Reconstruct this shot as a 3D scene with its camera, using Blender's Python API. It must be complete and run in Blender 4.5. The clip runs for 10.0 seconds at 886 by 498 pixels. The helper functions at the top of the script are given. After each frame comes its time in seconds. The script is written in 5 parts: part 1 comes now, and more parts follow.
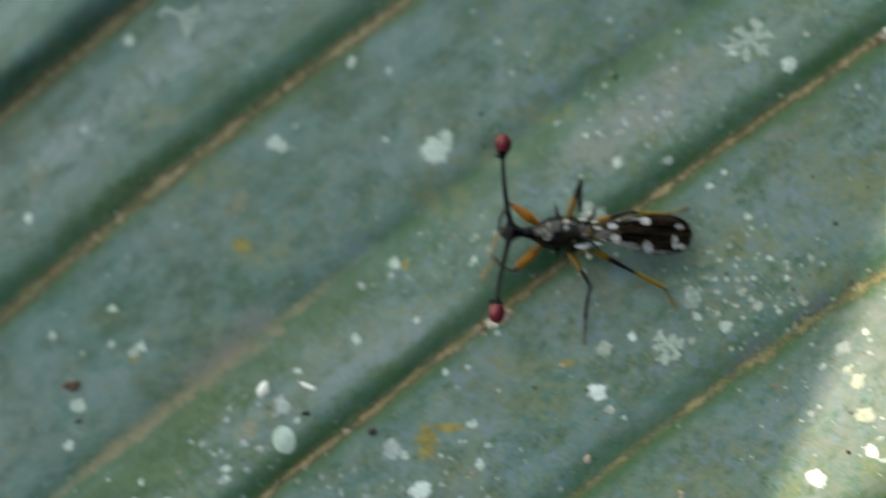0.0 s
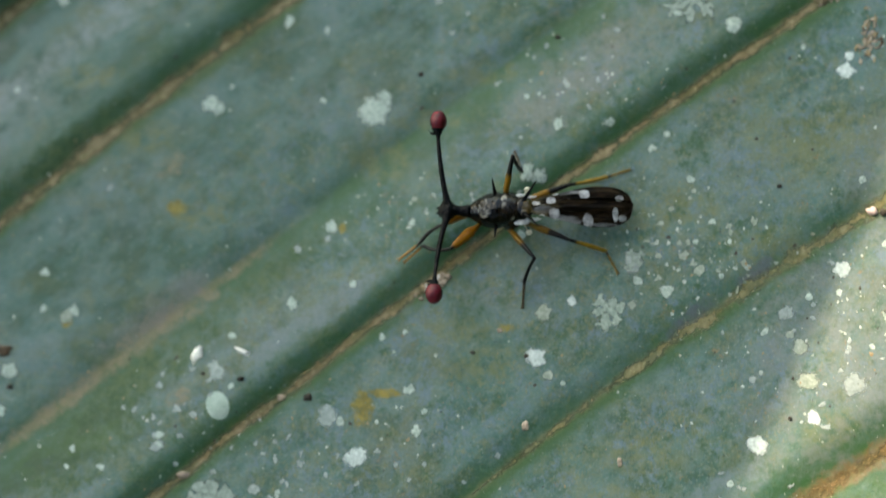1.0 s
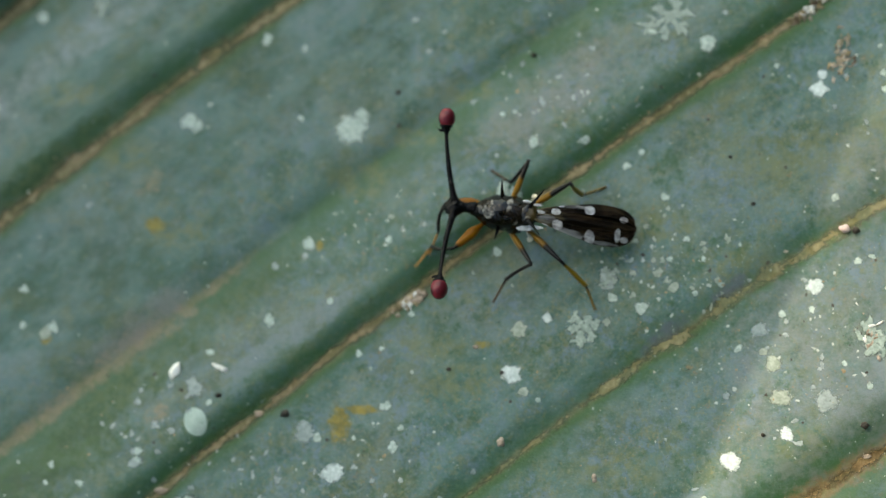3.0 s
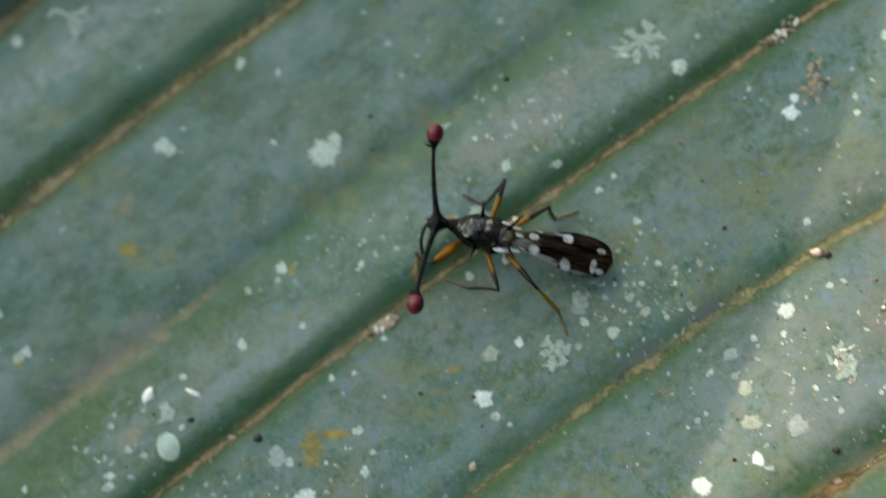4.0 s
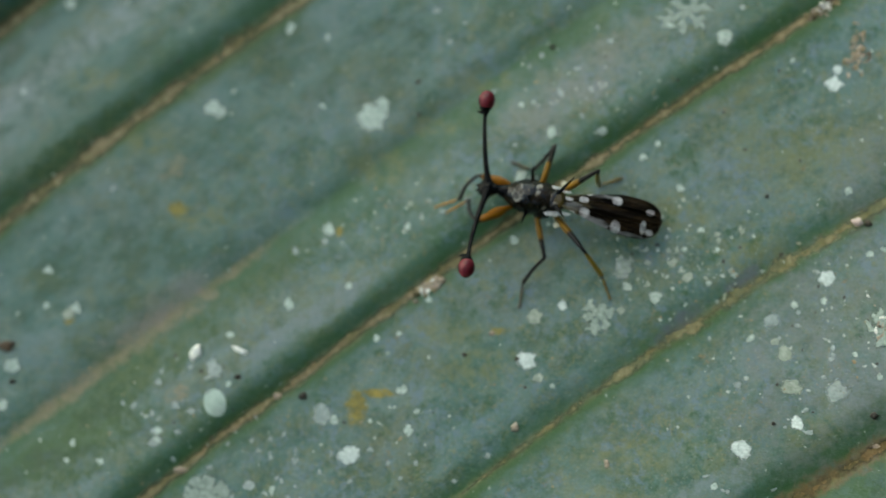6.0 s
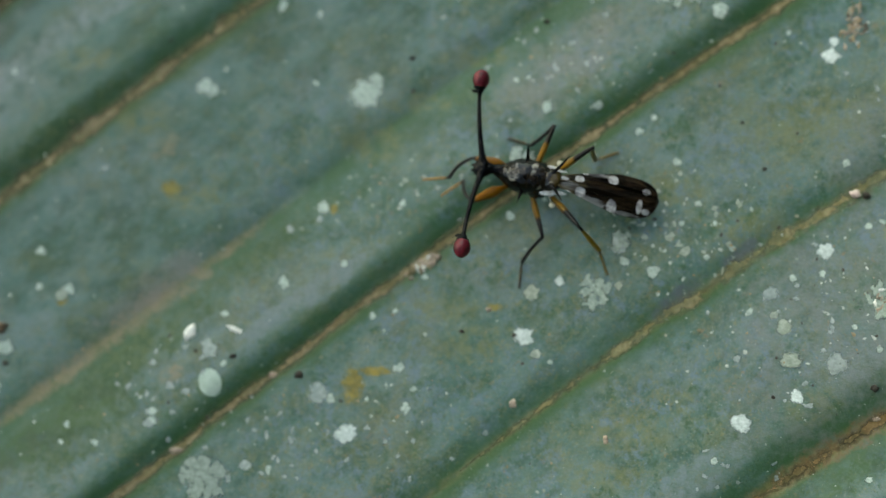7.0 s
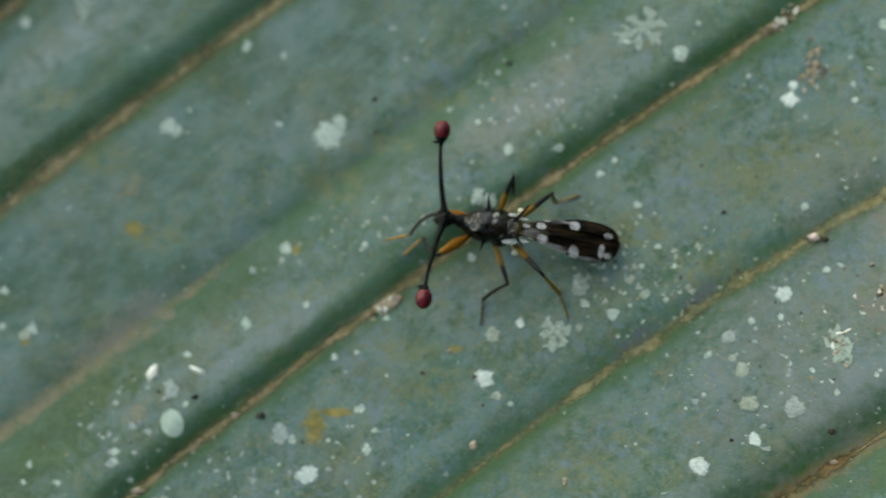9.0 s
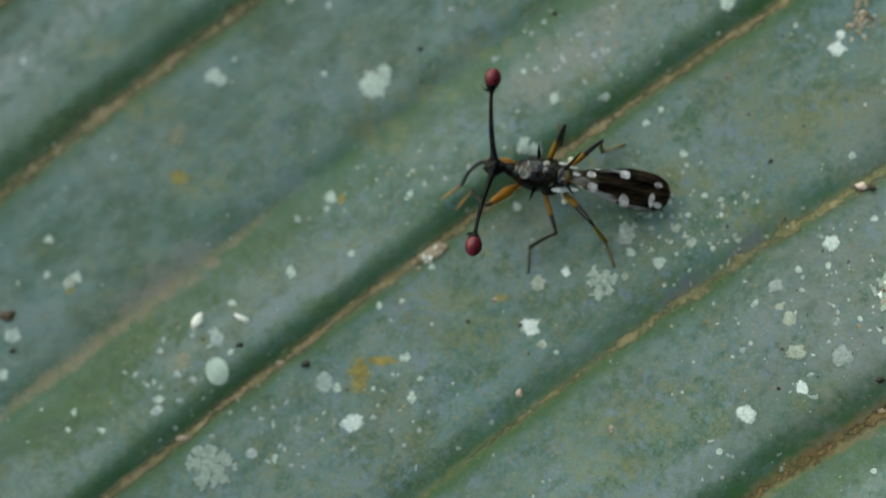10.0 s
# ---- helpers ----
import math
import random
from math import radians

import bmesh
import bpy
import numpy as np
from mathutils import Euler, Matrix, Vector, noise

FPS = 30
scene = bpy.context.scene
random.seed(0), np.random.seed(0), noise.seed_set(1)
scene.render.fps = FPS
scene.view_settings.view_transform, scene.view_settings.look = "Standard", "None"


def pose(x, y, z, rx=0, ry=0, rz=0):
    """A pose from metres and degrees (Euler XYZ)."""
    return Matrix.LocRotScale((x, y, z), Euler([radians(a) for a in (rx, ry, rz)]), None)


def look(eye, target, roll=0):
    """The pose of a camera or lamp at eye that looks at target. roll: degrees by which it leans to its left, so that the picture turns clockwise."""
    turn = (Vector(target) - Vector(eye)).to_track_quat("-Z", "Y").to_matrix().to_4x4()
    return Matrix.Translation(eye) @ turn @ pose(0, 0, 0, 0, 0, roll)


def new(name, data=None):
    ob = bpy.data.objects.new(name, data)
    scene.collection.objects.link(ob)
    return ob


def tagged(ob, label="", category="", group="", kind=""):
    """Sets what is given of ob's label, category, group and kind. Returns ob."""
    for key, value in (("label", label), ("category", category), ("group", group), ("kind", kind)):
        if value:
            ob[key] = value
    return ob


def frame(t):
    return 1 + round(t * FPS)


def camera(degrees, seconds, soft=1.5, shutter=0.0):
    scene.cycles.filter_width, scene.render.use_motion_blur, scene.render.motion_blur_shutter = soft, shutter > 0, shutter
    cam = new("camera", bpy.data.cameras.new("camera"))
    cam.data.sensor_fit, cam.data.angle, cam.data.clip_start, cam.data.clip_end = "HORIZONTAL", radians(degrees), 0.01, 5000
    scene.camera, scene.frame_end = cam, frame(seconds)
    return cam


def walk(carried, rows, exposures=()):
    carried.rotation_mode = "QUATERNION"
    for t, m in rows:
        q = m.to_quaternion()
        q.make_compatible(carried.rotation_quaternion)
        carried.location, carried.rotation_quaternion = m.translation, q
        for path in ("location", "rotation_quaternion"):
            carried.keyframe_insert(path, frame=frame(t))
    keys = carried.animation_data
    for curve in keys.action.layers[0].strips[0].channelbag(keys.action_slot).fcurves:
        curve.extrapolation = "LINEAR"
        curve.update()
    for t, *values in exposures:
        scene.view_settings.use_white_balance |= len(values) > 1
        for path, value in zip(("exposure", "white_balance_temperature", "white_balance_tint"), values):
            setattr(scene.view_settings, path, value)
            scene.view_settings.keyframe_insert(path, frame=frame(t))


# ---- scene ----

# ---------------------------------------------------------------- the camera, held by hand a few centimetres off
cam = camera(30, 10.0, soft=1.4, shutter=0.3)
cam.data.dof.use_dof = True
cam.data.dof.focus_distance, cam.data.dof.aperture_fstop = 0.0578, 26.0
EXPOSURES = [(0.0, 1.96, 7600, -5), (4.3, 1.95, 7600, -5), (5.0, 1.90, 7700, -8), (5.7, 1.90, 7750, -8), (7.0, 1.91, 7850, -8), (10.0, 1.92, 7850, -8)]
PATH = [
    (0.0, pose(0.00410, -0.00977, 0.06026, 10.45, 6.08, -0.12)),
    (0.1, pose(0.00617, -0.01028, 0.05941, 10.48, 6.61, -0.18)),
    (0.2, pose(0.00683, -0.00986, 0.05904, 9.82, 6.29, -0.25)),
    (0.3, pose(0.00718, -0.00925, 0.05924, 9.74, 6.02, -0.49)),
    (0.4, pose(0.00559, -0.00894, 0.05944, 9.60, 5.79, -0.60)),
    (0.5, pose(0.00402, -0.00902, 0.05951, 9.88, 5.96, -0.27)),
    (0.6, pose(0.00308, -0.00978, 0.05945, 9.91, 6.02, 0.04)),
    (0.7, pose(0.00367, -0.00976, 0.05928, 9.94, 6.02, 0.03)),
    (0.8, pose(0.00483, -0.00925, 0.05911, 9.96, 6.01, 0.02)),
    (0.9, pose(0.00599, -0.00962, 0.05894, 9.98, 6.01, 0.01)),
    (1.0, pose(0.00618, -0.01042, 0.05876, 10.00, 6.00, 0.00)),
    (1.1, pose(0.00562, -0.01078, 0.05877, 9.89, 6.07, -0.00)),
    (1.2, pose(0.00571, -0.01070, 0.05877, 9.79, 6.13, -0.00)),
    (1.3, pose(0.00584, -0.01109, 0.05877, 9.68, 6.20, -0.00)),
    (1.4, pose(0.00578, -0.01099, 0.05878, 9.58, 6.26, -0.01)),
    (1.5, pose(0.00596, -0.01000, 0.05878, 9.47, 6.33, -0.01)),
    (1.6, pose(0.00633, -0.00908, 0.05887, 9.56, 6.30, -0.02)),
    (1.7, pose(0.00587, -0.00922, 0.05896, 9.65, 6.27, -0.03)),
    (1.8, pose(0.00520, -0.00938, 0.05904, 9.74, 6.24, -0.04)),
    (1.9, pose(0.00547, -0.00894, 0.05913, 9.83, 6.21, -0.05)),
    (2.0, pose(0.00607, -0.00943, 0.05922, 9.93, 6.18, -0.06)),
    (2.1, pose(0.00620, -0.00973, 0.05923, 9.95, 6.12, -0.14)),
    (2.2, pose(0.00645, -0.00975, 0.05924, 9.97, 6.06, -0.21)),
    (2.3, pose(0.00701, -0.00950, 0.05925, 10.00, 5.99, -0.28)),
    (2.4, pose(0.00758, -0.00879, 0.05926, 10.02, 5.93, -0.35)),
    (2.5, pose(0.00830, -0.00830, 0.05927, 10.04, 5.87, -0.43)),
    (2.6, pose(0.00780, -0.00886, 0.05921, 10.02, 5.84, -0.33)),
    (2.7, pose(0.00682, -0.00999, 0.05916, 9.99, 5.82, -0.24)),
    (3.8, pose(0.00819, -0.00943, 0.05945, 10.04, 5.97, 0.12)),
    (3.9, pose(0.00837, -0.00976, 0.05937, 10.00, 5.97, -0.03)),
    (4.0, pose(0.00805, -0.00897, 0.05929, 9.95, 5.96, -0.17)),
    (4.1, pose(0.00741, -0.00855, 0.05926, 9.98, 5.93, -0.14)),
    (4.2, pose(0.00720, -0.00824, 0.05922, 10.01, 5.90, -0.11)),
    (4.3, pose(0.00789, -0.00859, 0.05919, 10.04, 5.88, -0.08)),
    (4.4, pose(0.00804, -0.00939, 0.05915, 10.06, 5.85, -0.05)),
    (4.5, pose(0.00780, -0.01035, 0.05912, 10.09, 5.82, -0.02)),
    (4.6, pose(0.00746, -0.01049, 0.05922, 10.05, 5.83, 0.09)),
    (4.7, pose(0.00758, -0.00966, 0.05932, 10.01, 5.85, 0.21)),
    (4.8, pose(0.00829, -0.00864, 0.05942, 9.96, 5.86, 0.32)),
    (4.9, pose(0.00778, -0.00941, 0.05952, 9.92, 5.87, 0.44)),
    (5.0, pose(0.00645, -0.01041, 0.05963, 9.88, 5.89, 0.55)),
    (5.1, pose(0.00595, -0.01094, 0.05964, 9.84, 5.93, 0.61)),
    (5.2, pose(0.00546, -0.01100, 0.05966, 9.79, 5.98, 0.66)),
    (5.3, pose(0.00479, -0.01122, 0.05967, 9.75, 6.02, 0.72)),
    (5.4, pose(0.00426, -0.01185, 0.05969, 9.71, 6.07, 0.77)),
    (5.5, pose(0.00427, -0.01138, 0.05971, 9.66, 6.12, 0.83)),
    (5.6, pose(0.00449, -0.01072, 0.05991, 9.88, 6.13, 0.91)),
    (5.7, pose(0.00553, -0.01045, 0.06011, 10.09, 6.14, 0.99)),
    (6.8, pose(0.00754, -0.01073, 0.05966, 10.04, 5.80, 0.15)),
    (6.9, pose(0.00706, -0.01075, 0.05956, 10.10, 5.86, 0.22)),
    (7.0, pose(0.00660, -0.01143, 0.05947, 10.17, 5.92, 0.30)),
    (7.1, pose(0.00704, -0.01132, 0.05946, 10.19, 5.89, 0.30)),
    (7.2, pose(0.00776, -0.01062, 0.05944, 10.22, 5.87, 0.31)),
    (7.3, pose(0.00800, -0.00984, 0.05943, 10.25, 5.85, 0.31)),
    (7.4, pose(0.00814, -0.01020, 0.05942, 10.27, 5.82, 0.32)),
    (7.5, pose(0.00880, -0.01128, 0.05941, 10.30, 5.80, 0.32)),
    (7.6, pose(0.00936, -0.01130, 0.05942, 10.21, 5.81, 0.34)),
    (7.7, pose(0.00922, -0.01076, 0.05943, 10.12, 5.82, 0.36)),
    (7.8, pose(0.00852, -0.01067, 0.05944, 10.04, 5.83, 0.37)),
    (7.9, pose(0.00822, -0.01103, 0.05946, 9.95, 5.84, 0.39)),
    (8.0, pose(0.00794, -0.01034, 0.05947, 9.86, 5.85, 0.41)),
    (8.1, pose(0.00780, -0.01004, 0.05949, 9.93, 5.87, 0.44)),
    (8.2, pose(0.00759, -0.01010, 0.05950, 10.00, 5.88, 0.48)),
    (8.3, pose(0.00752, -0.01001, 0.05952, 10.07, 5.89, 0.52)),
    (8.4, pose(0.00767, -0.01036, 0.05954, 10.14, 5.91, 0.56)),
    (8.5, pose(0.00770, -0.01034, 0.05956, 10.21, 5.92, 0.59)),
    (8.6, pose(0.00806, -0.01029, 0.05964, 10.20, 5.83, 0.54)),
    (8.7, pose(0.00859, -0.01023, 0.05972, 10.19, 5.75, 0.48)),
    (8.8, pose(0.00879, -0.01024, 0.05980, 10.18, 5.66, 0.43)),
    (8.9, pose(0.00816, -0.01020, 0.05988, 10.17, 5.57, 0.38)),
    (9.0, pose(0.00761, -0.00995, 0.05995, 10.16, 5.48, 0.32)),
    (9.1, pose(0.00681, -0.01096, 0.05987, 10.15, 5.61, 0.38)),
    (9.2, pose(0.00659, -0.01120, 0.05979, 10.15, 5.75, 0.44)),
    (9.3, pose(0.00628, -0.01166, 0.05971, 10.14, 5.88, 0.50)),
    (9.4, pose(0.00629, -0.01164, 0.05963, 10.14, 6.01, 0.56)),
    (9.5, pose(0.00662, -0.01128, 0.05955, 10.14, 6.15, 0.62)),
    (9.6, pose(0.00683, -0.01124, 0.05957, 10.14, 6.08, 0.61)),
    (9.7, pose(0.00650, -0.01149, 0.05959, 10.14, 6.02, 0.60)),
    (9.8, pose(0.00638, -0.01132, 0.05961, 10.14, 5.95, 0.59)),
    (9.9, pose(0.00647, -0.01139, 0.05963, 10.14, 5.89, 0.58)),
    (10.0, pose(0.00631, -0.01176, 0.05965, 10.14, 5.82, 0.57)),
]
walk(cam, PATH, EXPOSURES)

MM = 0.001


# ---------------------------------------------------------------- world and light
SUN_DIR = Vector((-0.52, 0.50, 0.69)).normalized()
world = bpy.data.worlds.new("sky")
scene.world = world
world.use_nodes = True
wn = world.node_tree
sky = wn.nodes.new("ShaderNodeTexSky")
sky.sky_type = 'NISHITA'
sky.sun_disc = False
sky.sun_elevation = math.asin(SUN_DIR.z)
sky.sun_rotation = math.atan2(SUN_DIR.x, SUN_DIR.y)
sky.dust_density = 2.0
wn.links.new(sky.outputs[0], wn.nodes["Background"].inputs[0])
wn.nodes["Background"].inputs[1].default_value = 0.15
sun = new("sun", bpy.data.lights.new("sun", 'SUN'))
sun.data.energy, sun.data.angle, sun.data.color = 2.85, radians(0.53), (1.0, 0.78, 0.67)
sun.matrix_world = look(SUN_DIR, (0, 0, 0))


# ---------------------------------------------------------------- materials
class Mat:
    """A node material with a few short ways to add nodes."""

    def __init__(self, name):
        self.m = bpy.data.materials.new(name)
        self.m.use_nodes = True
        self.t = self.m.node_tree
        self.b = self.t.nodes["Principled BSDF"]
        self.tex = None

    def coords(self):
        if self.tex is None:
            self.tex = self.t.nodes.new("ShaderNodeTexCoord")
        return self.tex.outputs["Object"]

    def put(self, sock, value):
        if hasattr(value, "is_output"):
            self.t.links.new(value, sock)
        elif isinstance(value, tuple) and len(value) == 3 and sock.type == 'RGBA':
            sock.default_value = (*value, 1)
        else:
            sock.default_value = value

    def noise(self, per_mm, detail=3.0, rough=0.55, vec=None, distort=0.0):
        n = self.t.nodes.new("ShaderNodeTexNoise")
        self.t.links.new(vec if vec else self.coords(), n.inputs["Vector"])
        n.inputs["Scale"].default_value = per_mm / MM
        n.inputs["Detail"].default_value = detail
        n.inputs["Roughness"].default_value = rough
        n.inputs["Distortion"].default_value = distort
        return n.outputs["Fac"]

    def voronoi(self, per_mm, vec=None):
        n = self.t.nodes.new("ShaderNodeTexVoronoi")
        self.t.links.new(vec if vec else self.coords(), n.inputs["Vector"])
        n.inputs["Scale"].default_value = per_mm / MM
        return n.outputs["Distance"]

    def ramp(self, fac, lo, hi, a=0.0, b=1.0):
        n = self.t.nodes.new("ShaderNodeMapRange")
        n.interpolation_type = 'SMOOTHSTEP'
        self.put(n.inputs[0], fac)
        for i, v in enumerate((lo, hi, a, b)):
            n.inputs[i + 1].default_value = v
        return n.outputs[0]

    def math(self, op, a, b=0.0):
        n = self.t.nodes.new("ShaderNodeMath")
        n.operation = op
        self.put(n.inputs[0], a)
        self.put(n.inputs[1], b)
        return n.outputs[0]

    def mix(self, fac, a, b):
        n = self.t.nodes.new("ShaderNodeMix")
        n.data_type = 'RGBA'
        self.put(n.inputs[0], fac)
        self.put(n.inputs[6], a)
        self.put(n.inputs[7], b)
        return n.outputs[2]

    def mapped(self, scale=(1, 1, 1), rot=0.0):
        n = self.t.nodes.new("ShaderNodeMapping")
        self.t.links.new(self.coords(), n.inputs[0])
        n.vector_type = 'TEXTURE'
        n.inputs["Scale"].default_value = tuple(1 / v for v in scale)
        n.inputs["Rotation"].default_value = (0, 0, radians(rot))
        return n.outputs[0]

    def attr(self, name):
        n = self.t.nodes.new("ShaderNodeAttribute")
        n.attribute_name = name
        return n.outputs["Fac"]

    def axis(self, which):
        n = self.t.nodes.new("ShaderNodeSeparateXYZ")
        self.t.links.new(self.coords(), n.inputs[0])
        return n.outputs[which]

    def rand(self):
        return self.t.nodes.new("ShaderNodeObjectInfo").outputs["Random"]

    def island(self):
        return self.t.nodes.new("ShaderNodeNewGeometry").outputs["Random Per Island"]

    def spots(self, centres, wobble=0.15, lean=0.0, soft=0.25):
        """1 inside any of the soft-edged ellipses (x, y, rx, ry) in mm, whose long axes lean by that many degrees."""
        c, n = math.cos(radians(lean)), math.sin(radians(lean))
        x0 = self.math('MULTIPLY', self.axis(0), 1 / MM)
        y0 = self.math('MULTIPLY', self.axis(1), 1 / MM)
        x = self.math('ADD', self.math('MULTIPLY', x0, c), self.math('MULTIPLY', y0, n))
        y = self.math('SUBTRACT', self.math('MULTIPLY', y0, c), self.math('MULTIPLY', x0, n))
        centres = [(cx * c + cy * n, cy * c - cx * n, rx, ry) for cx, cy, rx, ry in centres]
        wob = self.math('MULTIPLY', self.math('SUBTRACT', self.noise(3.0, 4, 0.65), 0.5), wobble * 4)
        total = None
        for cx, cy, rx, ry in centres:
            dx = self.math('DIVIDE', self.math('SUBTRACT', x, cx), rx)
            dy = self.math('DIVIDE', self.math('SUBTRACT', y, cy), ry)
            d = self.math('ADD', self.math('MULTIPLY', dx, dx), self.math('MULTIPLY', dy, dy))
            one = self.ramp(self.math('ADD', d, wob), 1 + soft, 1 - soft)
            total = one if total is None else self.math('MAXIMUM', total, one)
        return total

    def bump(self, height, strength, mm):
        n = self.t.nodes.new("ShaderNodeBump")
        n.inputs["Strength"].default_value = strength
        n.inputs["Distance"].default_value = mm * MM
        self.put(n.inputs["Height"], height)
        self.t.links.new(n.outputs[0], self.b.inputs["Normal"])

    def done(self, color, rough=0.5, spec=0.5, metal=0.0):
        self.put(self.b.inputs["Base Color"], color)
        self.put(self.b.inputs["Roughness"], rough)
        self.put(self.b.inputs["Specular IOR Level"], spec)
        self.put(self.b.inputs["Metallic"], metal)
        return self.m


def leaf_material():
    k = Mat("waxy_leaf")
    grain = k.mapped((0.55, 1.0, 1.0), 36)
    big = k.noise(0.14, 3, 0.55)
    patch = k.noise(0.55, 4, 0.6, grain)
    streak = k.noise(1.1, 4, 0.6, grain)
    fine = k.noise(5.0, 4, 0.7)
    # 0 on the clean, smooth half of the blade, 1 on the older, dirtier half
    aged = k.math('SUBTRACT', k.axis(0), k.math('MULTIPLY', k.axis(1), 0.9))
    side = k.ramp(k.math('ADD', aged, k.math('MULTIPLY', k.math('SUBTRACT', big, 0.5), 26 * MM)), -17 * MM, 1 * MM, 0.12, 1.0)
    col = k.mix(k.ramp(big, 0.36, 0.62), (0.014, 0.064, 0.036), (0.027, 0.094, 0.068))
    col = k.mix(k.ramp(patch, 0.40, 0.62, 0, 0.85), col, (0.056, 0.132, 0.122))
    col = k.mix(k.ramp(streak, 0.42, 0.68, 0, 0.40), col, (0.088, 0.150, 0.140))
    col = k.mix(k.ramp(streak, 0.50, 0.34, 0, 0.60), col, (0.012, 0.056, 0.026))
    # dusty blue-grey bloom in soft clouds
    bloom = k.math('MULTIPLY', k.ramp(k.noise(0.26, 4, 0.6, grain), 0.40, 0.60), k.ramp(k.noise(1.3, 4, 0.65), 0.32, 0.66))
    col = k.mix(k.math('MULTIPLY', bloom, 0.55), col, (0.130, 0.182, 0.188))
    # warm grey-brown dirt in drifts
    drift = k.math('MULTIPLY', k.ramp(k.noise(0.22, 4, 0.65, k.mapped((0.55, 1, 1), 36)), 0.44, 0.62), k.ramp(k.noise(1.4, 5, 0.7), 0.34, 0.66))
    col = k.mix(k.math('MULTIPLY', drift, 0.38), col, (0.122, 0.126, 0.090))
    # lichen haze and a crest's sky sheen, both put into the colour
    crest_sheen = k.math('MULTIPLY', k.spots([(-12.6, 9.4, 3.4, 0.75), (-16.5, 6.3, 2.2, 0.6)], 0.9, 37, 0.8), k.ramp(k.noise(1.2, 4, 0.7), 0.36, 0.62, 0.15, 0.65))
    col = k.mix(crest_sheen, col, (0.205, 0.245, 0.255))
    # olive algae, in soft clouds on the clean half and in small flecks on the old half
    film = k.math('MULTIPLY', k.ramp(k.noise(0.36, 3, 0.6, k.mapped((0.6, 1, 1), 36)), 0.44, 0.62), k.ramp(k.noise(1.5, 5, 0.7), 0.40, 0.62))
    col = k.mix(k.math('MULTIPLY', film, 0.55), col, (0.094, 0.114, 0.040))
    mott = k.math('MULTIPLY', k.ramp(k.noise(2.9, 5, 0.72, None, 0.5), 0.46, 0.64), k.math('MULTIPLY', side, k.ramp(k.noise(0.45, 4, 0.65, k.mapped((1, 1, 1), 40)), 0.40, 0.60, 0.10, 1.0)))
    col = k.mix(k.math('MULTIPLY', mott, 0.72), col, (0.114, 0.128, 0.052))
    cool = k.math('MULTIPLY', k.ramp(k.noise(2.2, 5, 0.72, k.mapped((1, 1, 1), 70)), 0.45, 0.64), k.math('MULTIPLY', side, k.ramp(k.noise(0.38, 4, 0.65, k.mapped((1, 1, 1), 95)), 0.40, 0.60, 0.15, 1.0)))
    col = k.mix(k.math('MULTIPLY', cool, 0.95), col, (0.088, 0.144, 0.184))
    moss = k.math('MULTIPLY', k.ramp(k.noise(1.8, 5, 0.75, k.mapped((1, 1, 1), 120)), 0.48, 0.64), k.math('MULTIPLY', side, k.ramp(k.noise(0.42, 4, 0.65, k.mapped((1, 1, 1), 150)), 0.42, 0.60, 0.10, 1.0)))
    col = k.mix(k.math('MULTIPLY', moss, 0.90), col, (0.014, 0.068, 0.022))
    flecks = k.math('MULTIPLY', k.ramp(k.noise(5.0, 4, 0.65), 0.54, 0.68), k.ramp(k.noise(0.5, 2), 0.42, 0.58))
    col = k.mix(k.math('MULTIPLY', k.math('MULTIPLY', flecks, side), 0.6), col, (0.165, 0.160, 0.070))
    rusty = k.math('MULTIPLY', k.ramp(k.noise(3.1, 4, 0.7, k.mapped((1, 1, 1), 200)), 0.60, 0.68), k.ramp(k.noise(0.45, 3, 0.6, k.mapped((1, 1, 1), 250)), 0.45, 0.60))
    col = k.mix(k.math('MULTIPLY', k.math('MULTIPLY', rusty, side), 0.70), col, (0.190, 0.125, 0.055))
    col = k.mix(k.math('MULTIPLY', k.ramp(k.noise(7.5, 3, 0.6), 0.63, 0.72, 0, 0.7), side), col, (0.012, 0.034, 0.018))
    dots = k.math('MULTIPLY', k.ramp(k.noise(4.2, 4, 0.7), 0.56, 0.68), k.ramp(k.noise(0.6, 3), 0.38, 0.56))
    col = k.mix(k.math('MULTIPLY', dots, 0.40), col, (0.150, 0.178, 0.095))
    grey = k.ramp(k.noise(3.4, 4, 0.7, k.mapped((0.8, 1, 1), 10)), 0.57, 0.70, 0, 0.40)
    col = k.mix(grey, col, (0.155, 0.205, 0.200))
    grit = k.noise(9.0, 3, 0.7, k.mapped((1, 1, 1), 15))
    col = k.mix(k.math('MULTIPLY', k.ramp(grit, 0.54, 0.70, 0, 0.45), side), col, (0.190, 0.215, 0.180))
    col = k.mix(k.math('MULTIPLY', k.ramp(grit, 0.44, 0.32, 0, 0.30), side), col, (0.016, 0.046, 0.026))
    # cleaner, greener blade next to the veins, darkened to stand for slope shade, and the tan rib itself
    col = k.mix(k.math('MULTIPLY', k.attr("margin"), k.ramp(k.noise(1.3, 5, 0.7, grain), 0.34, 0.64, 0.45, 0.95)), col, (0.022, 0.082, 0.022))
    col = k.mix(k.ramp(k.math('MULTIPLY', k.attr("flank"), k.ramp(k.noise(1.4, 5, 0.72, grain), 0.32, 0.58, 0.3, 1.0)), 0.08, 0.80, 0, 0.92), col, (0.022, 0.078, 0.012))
    ribs = k.attr("rib")
    edge = k.math('MULTIPLY', k.noise(1.9, 5, 0.72), k.math('MULTIPLY', ribs, 3.4))
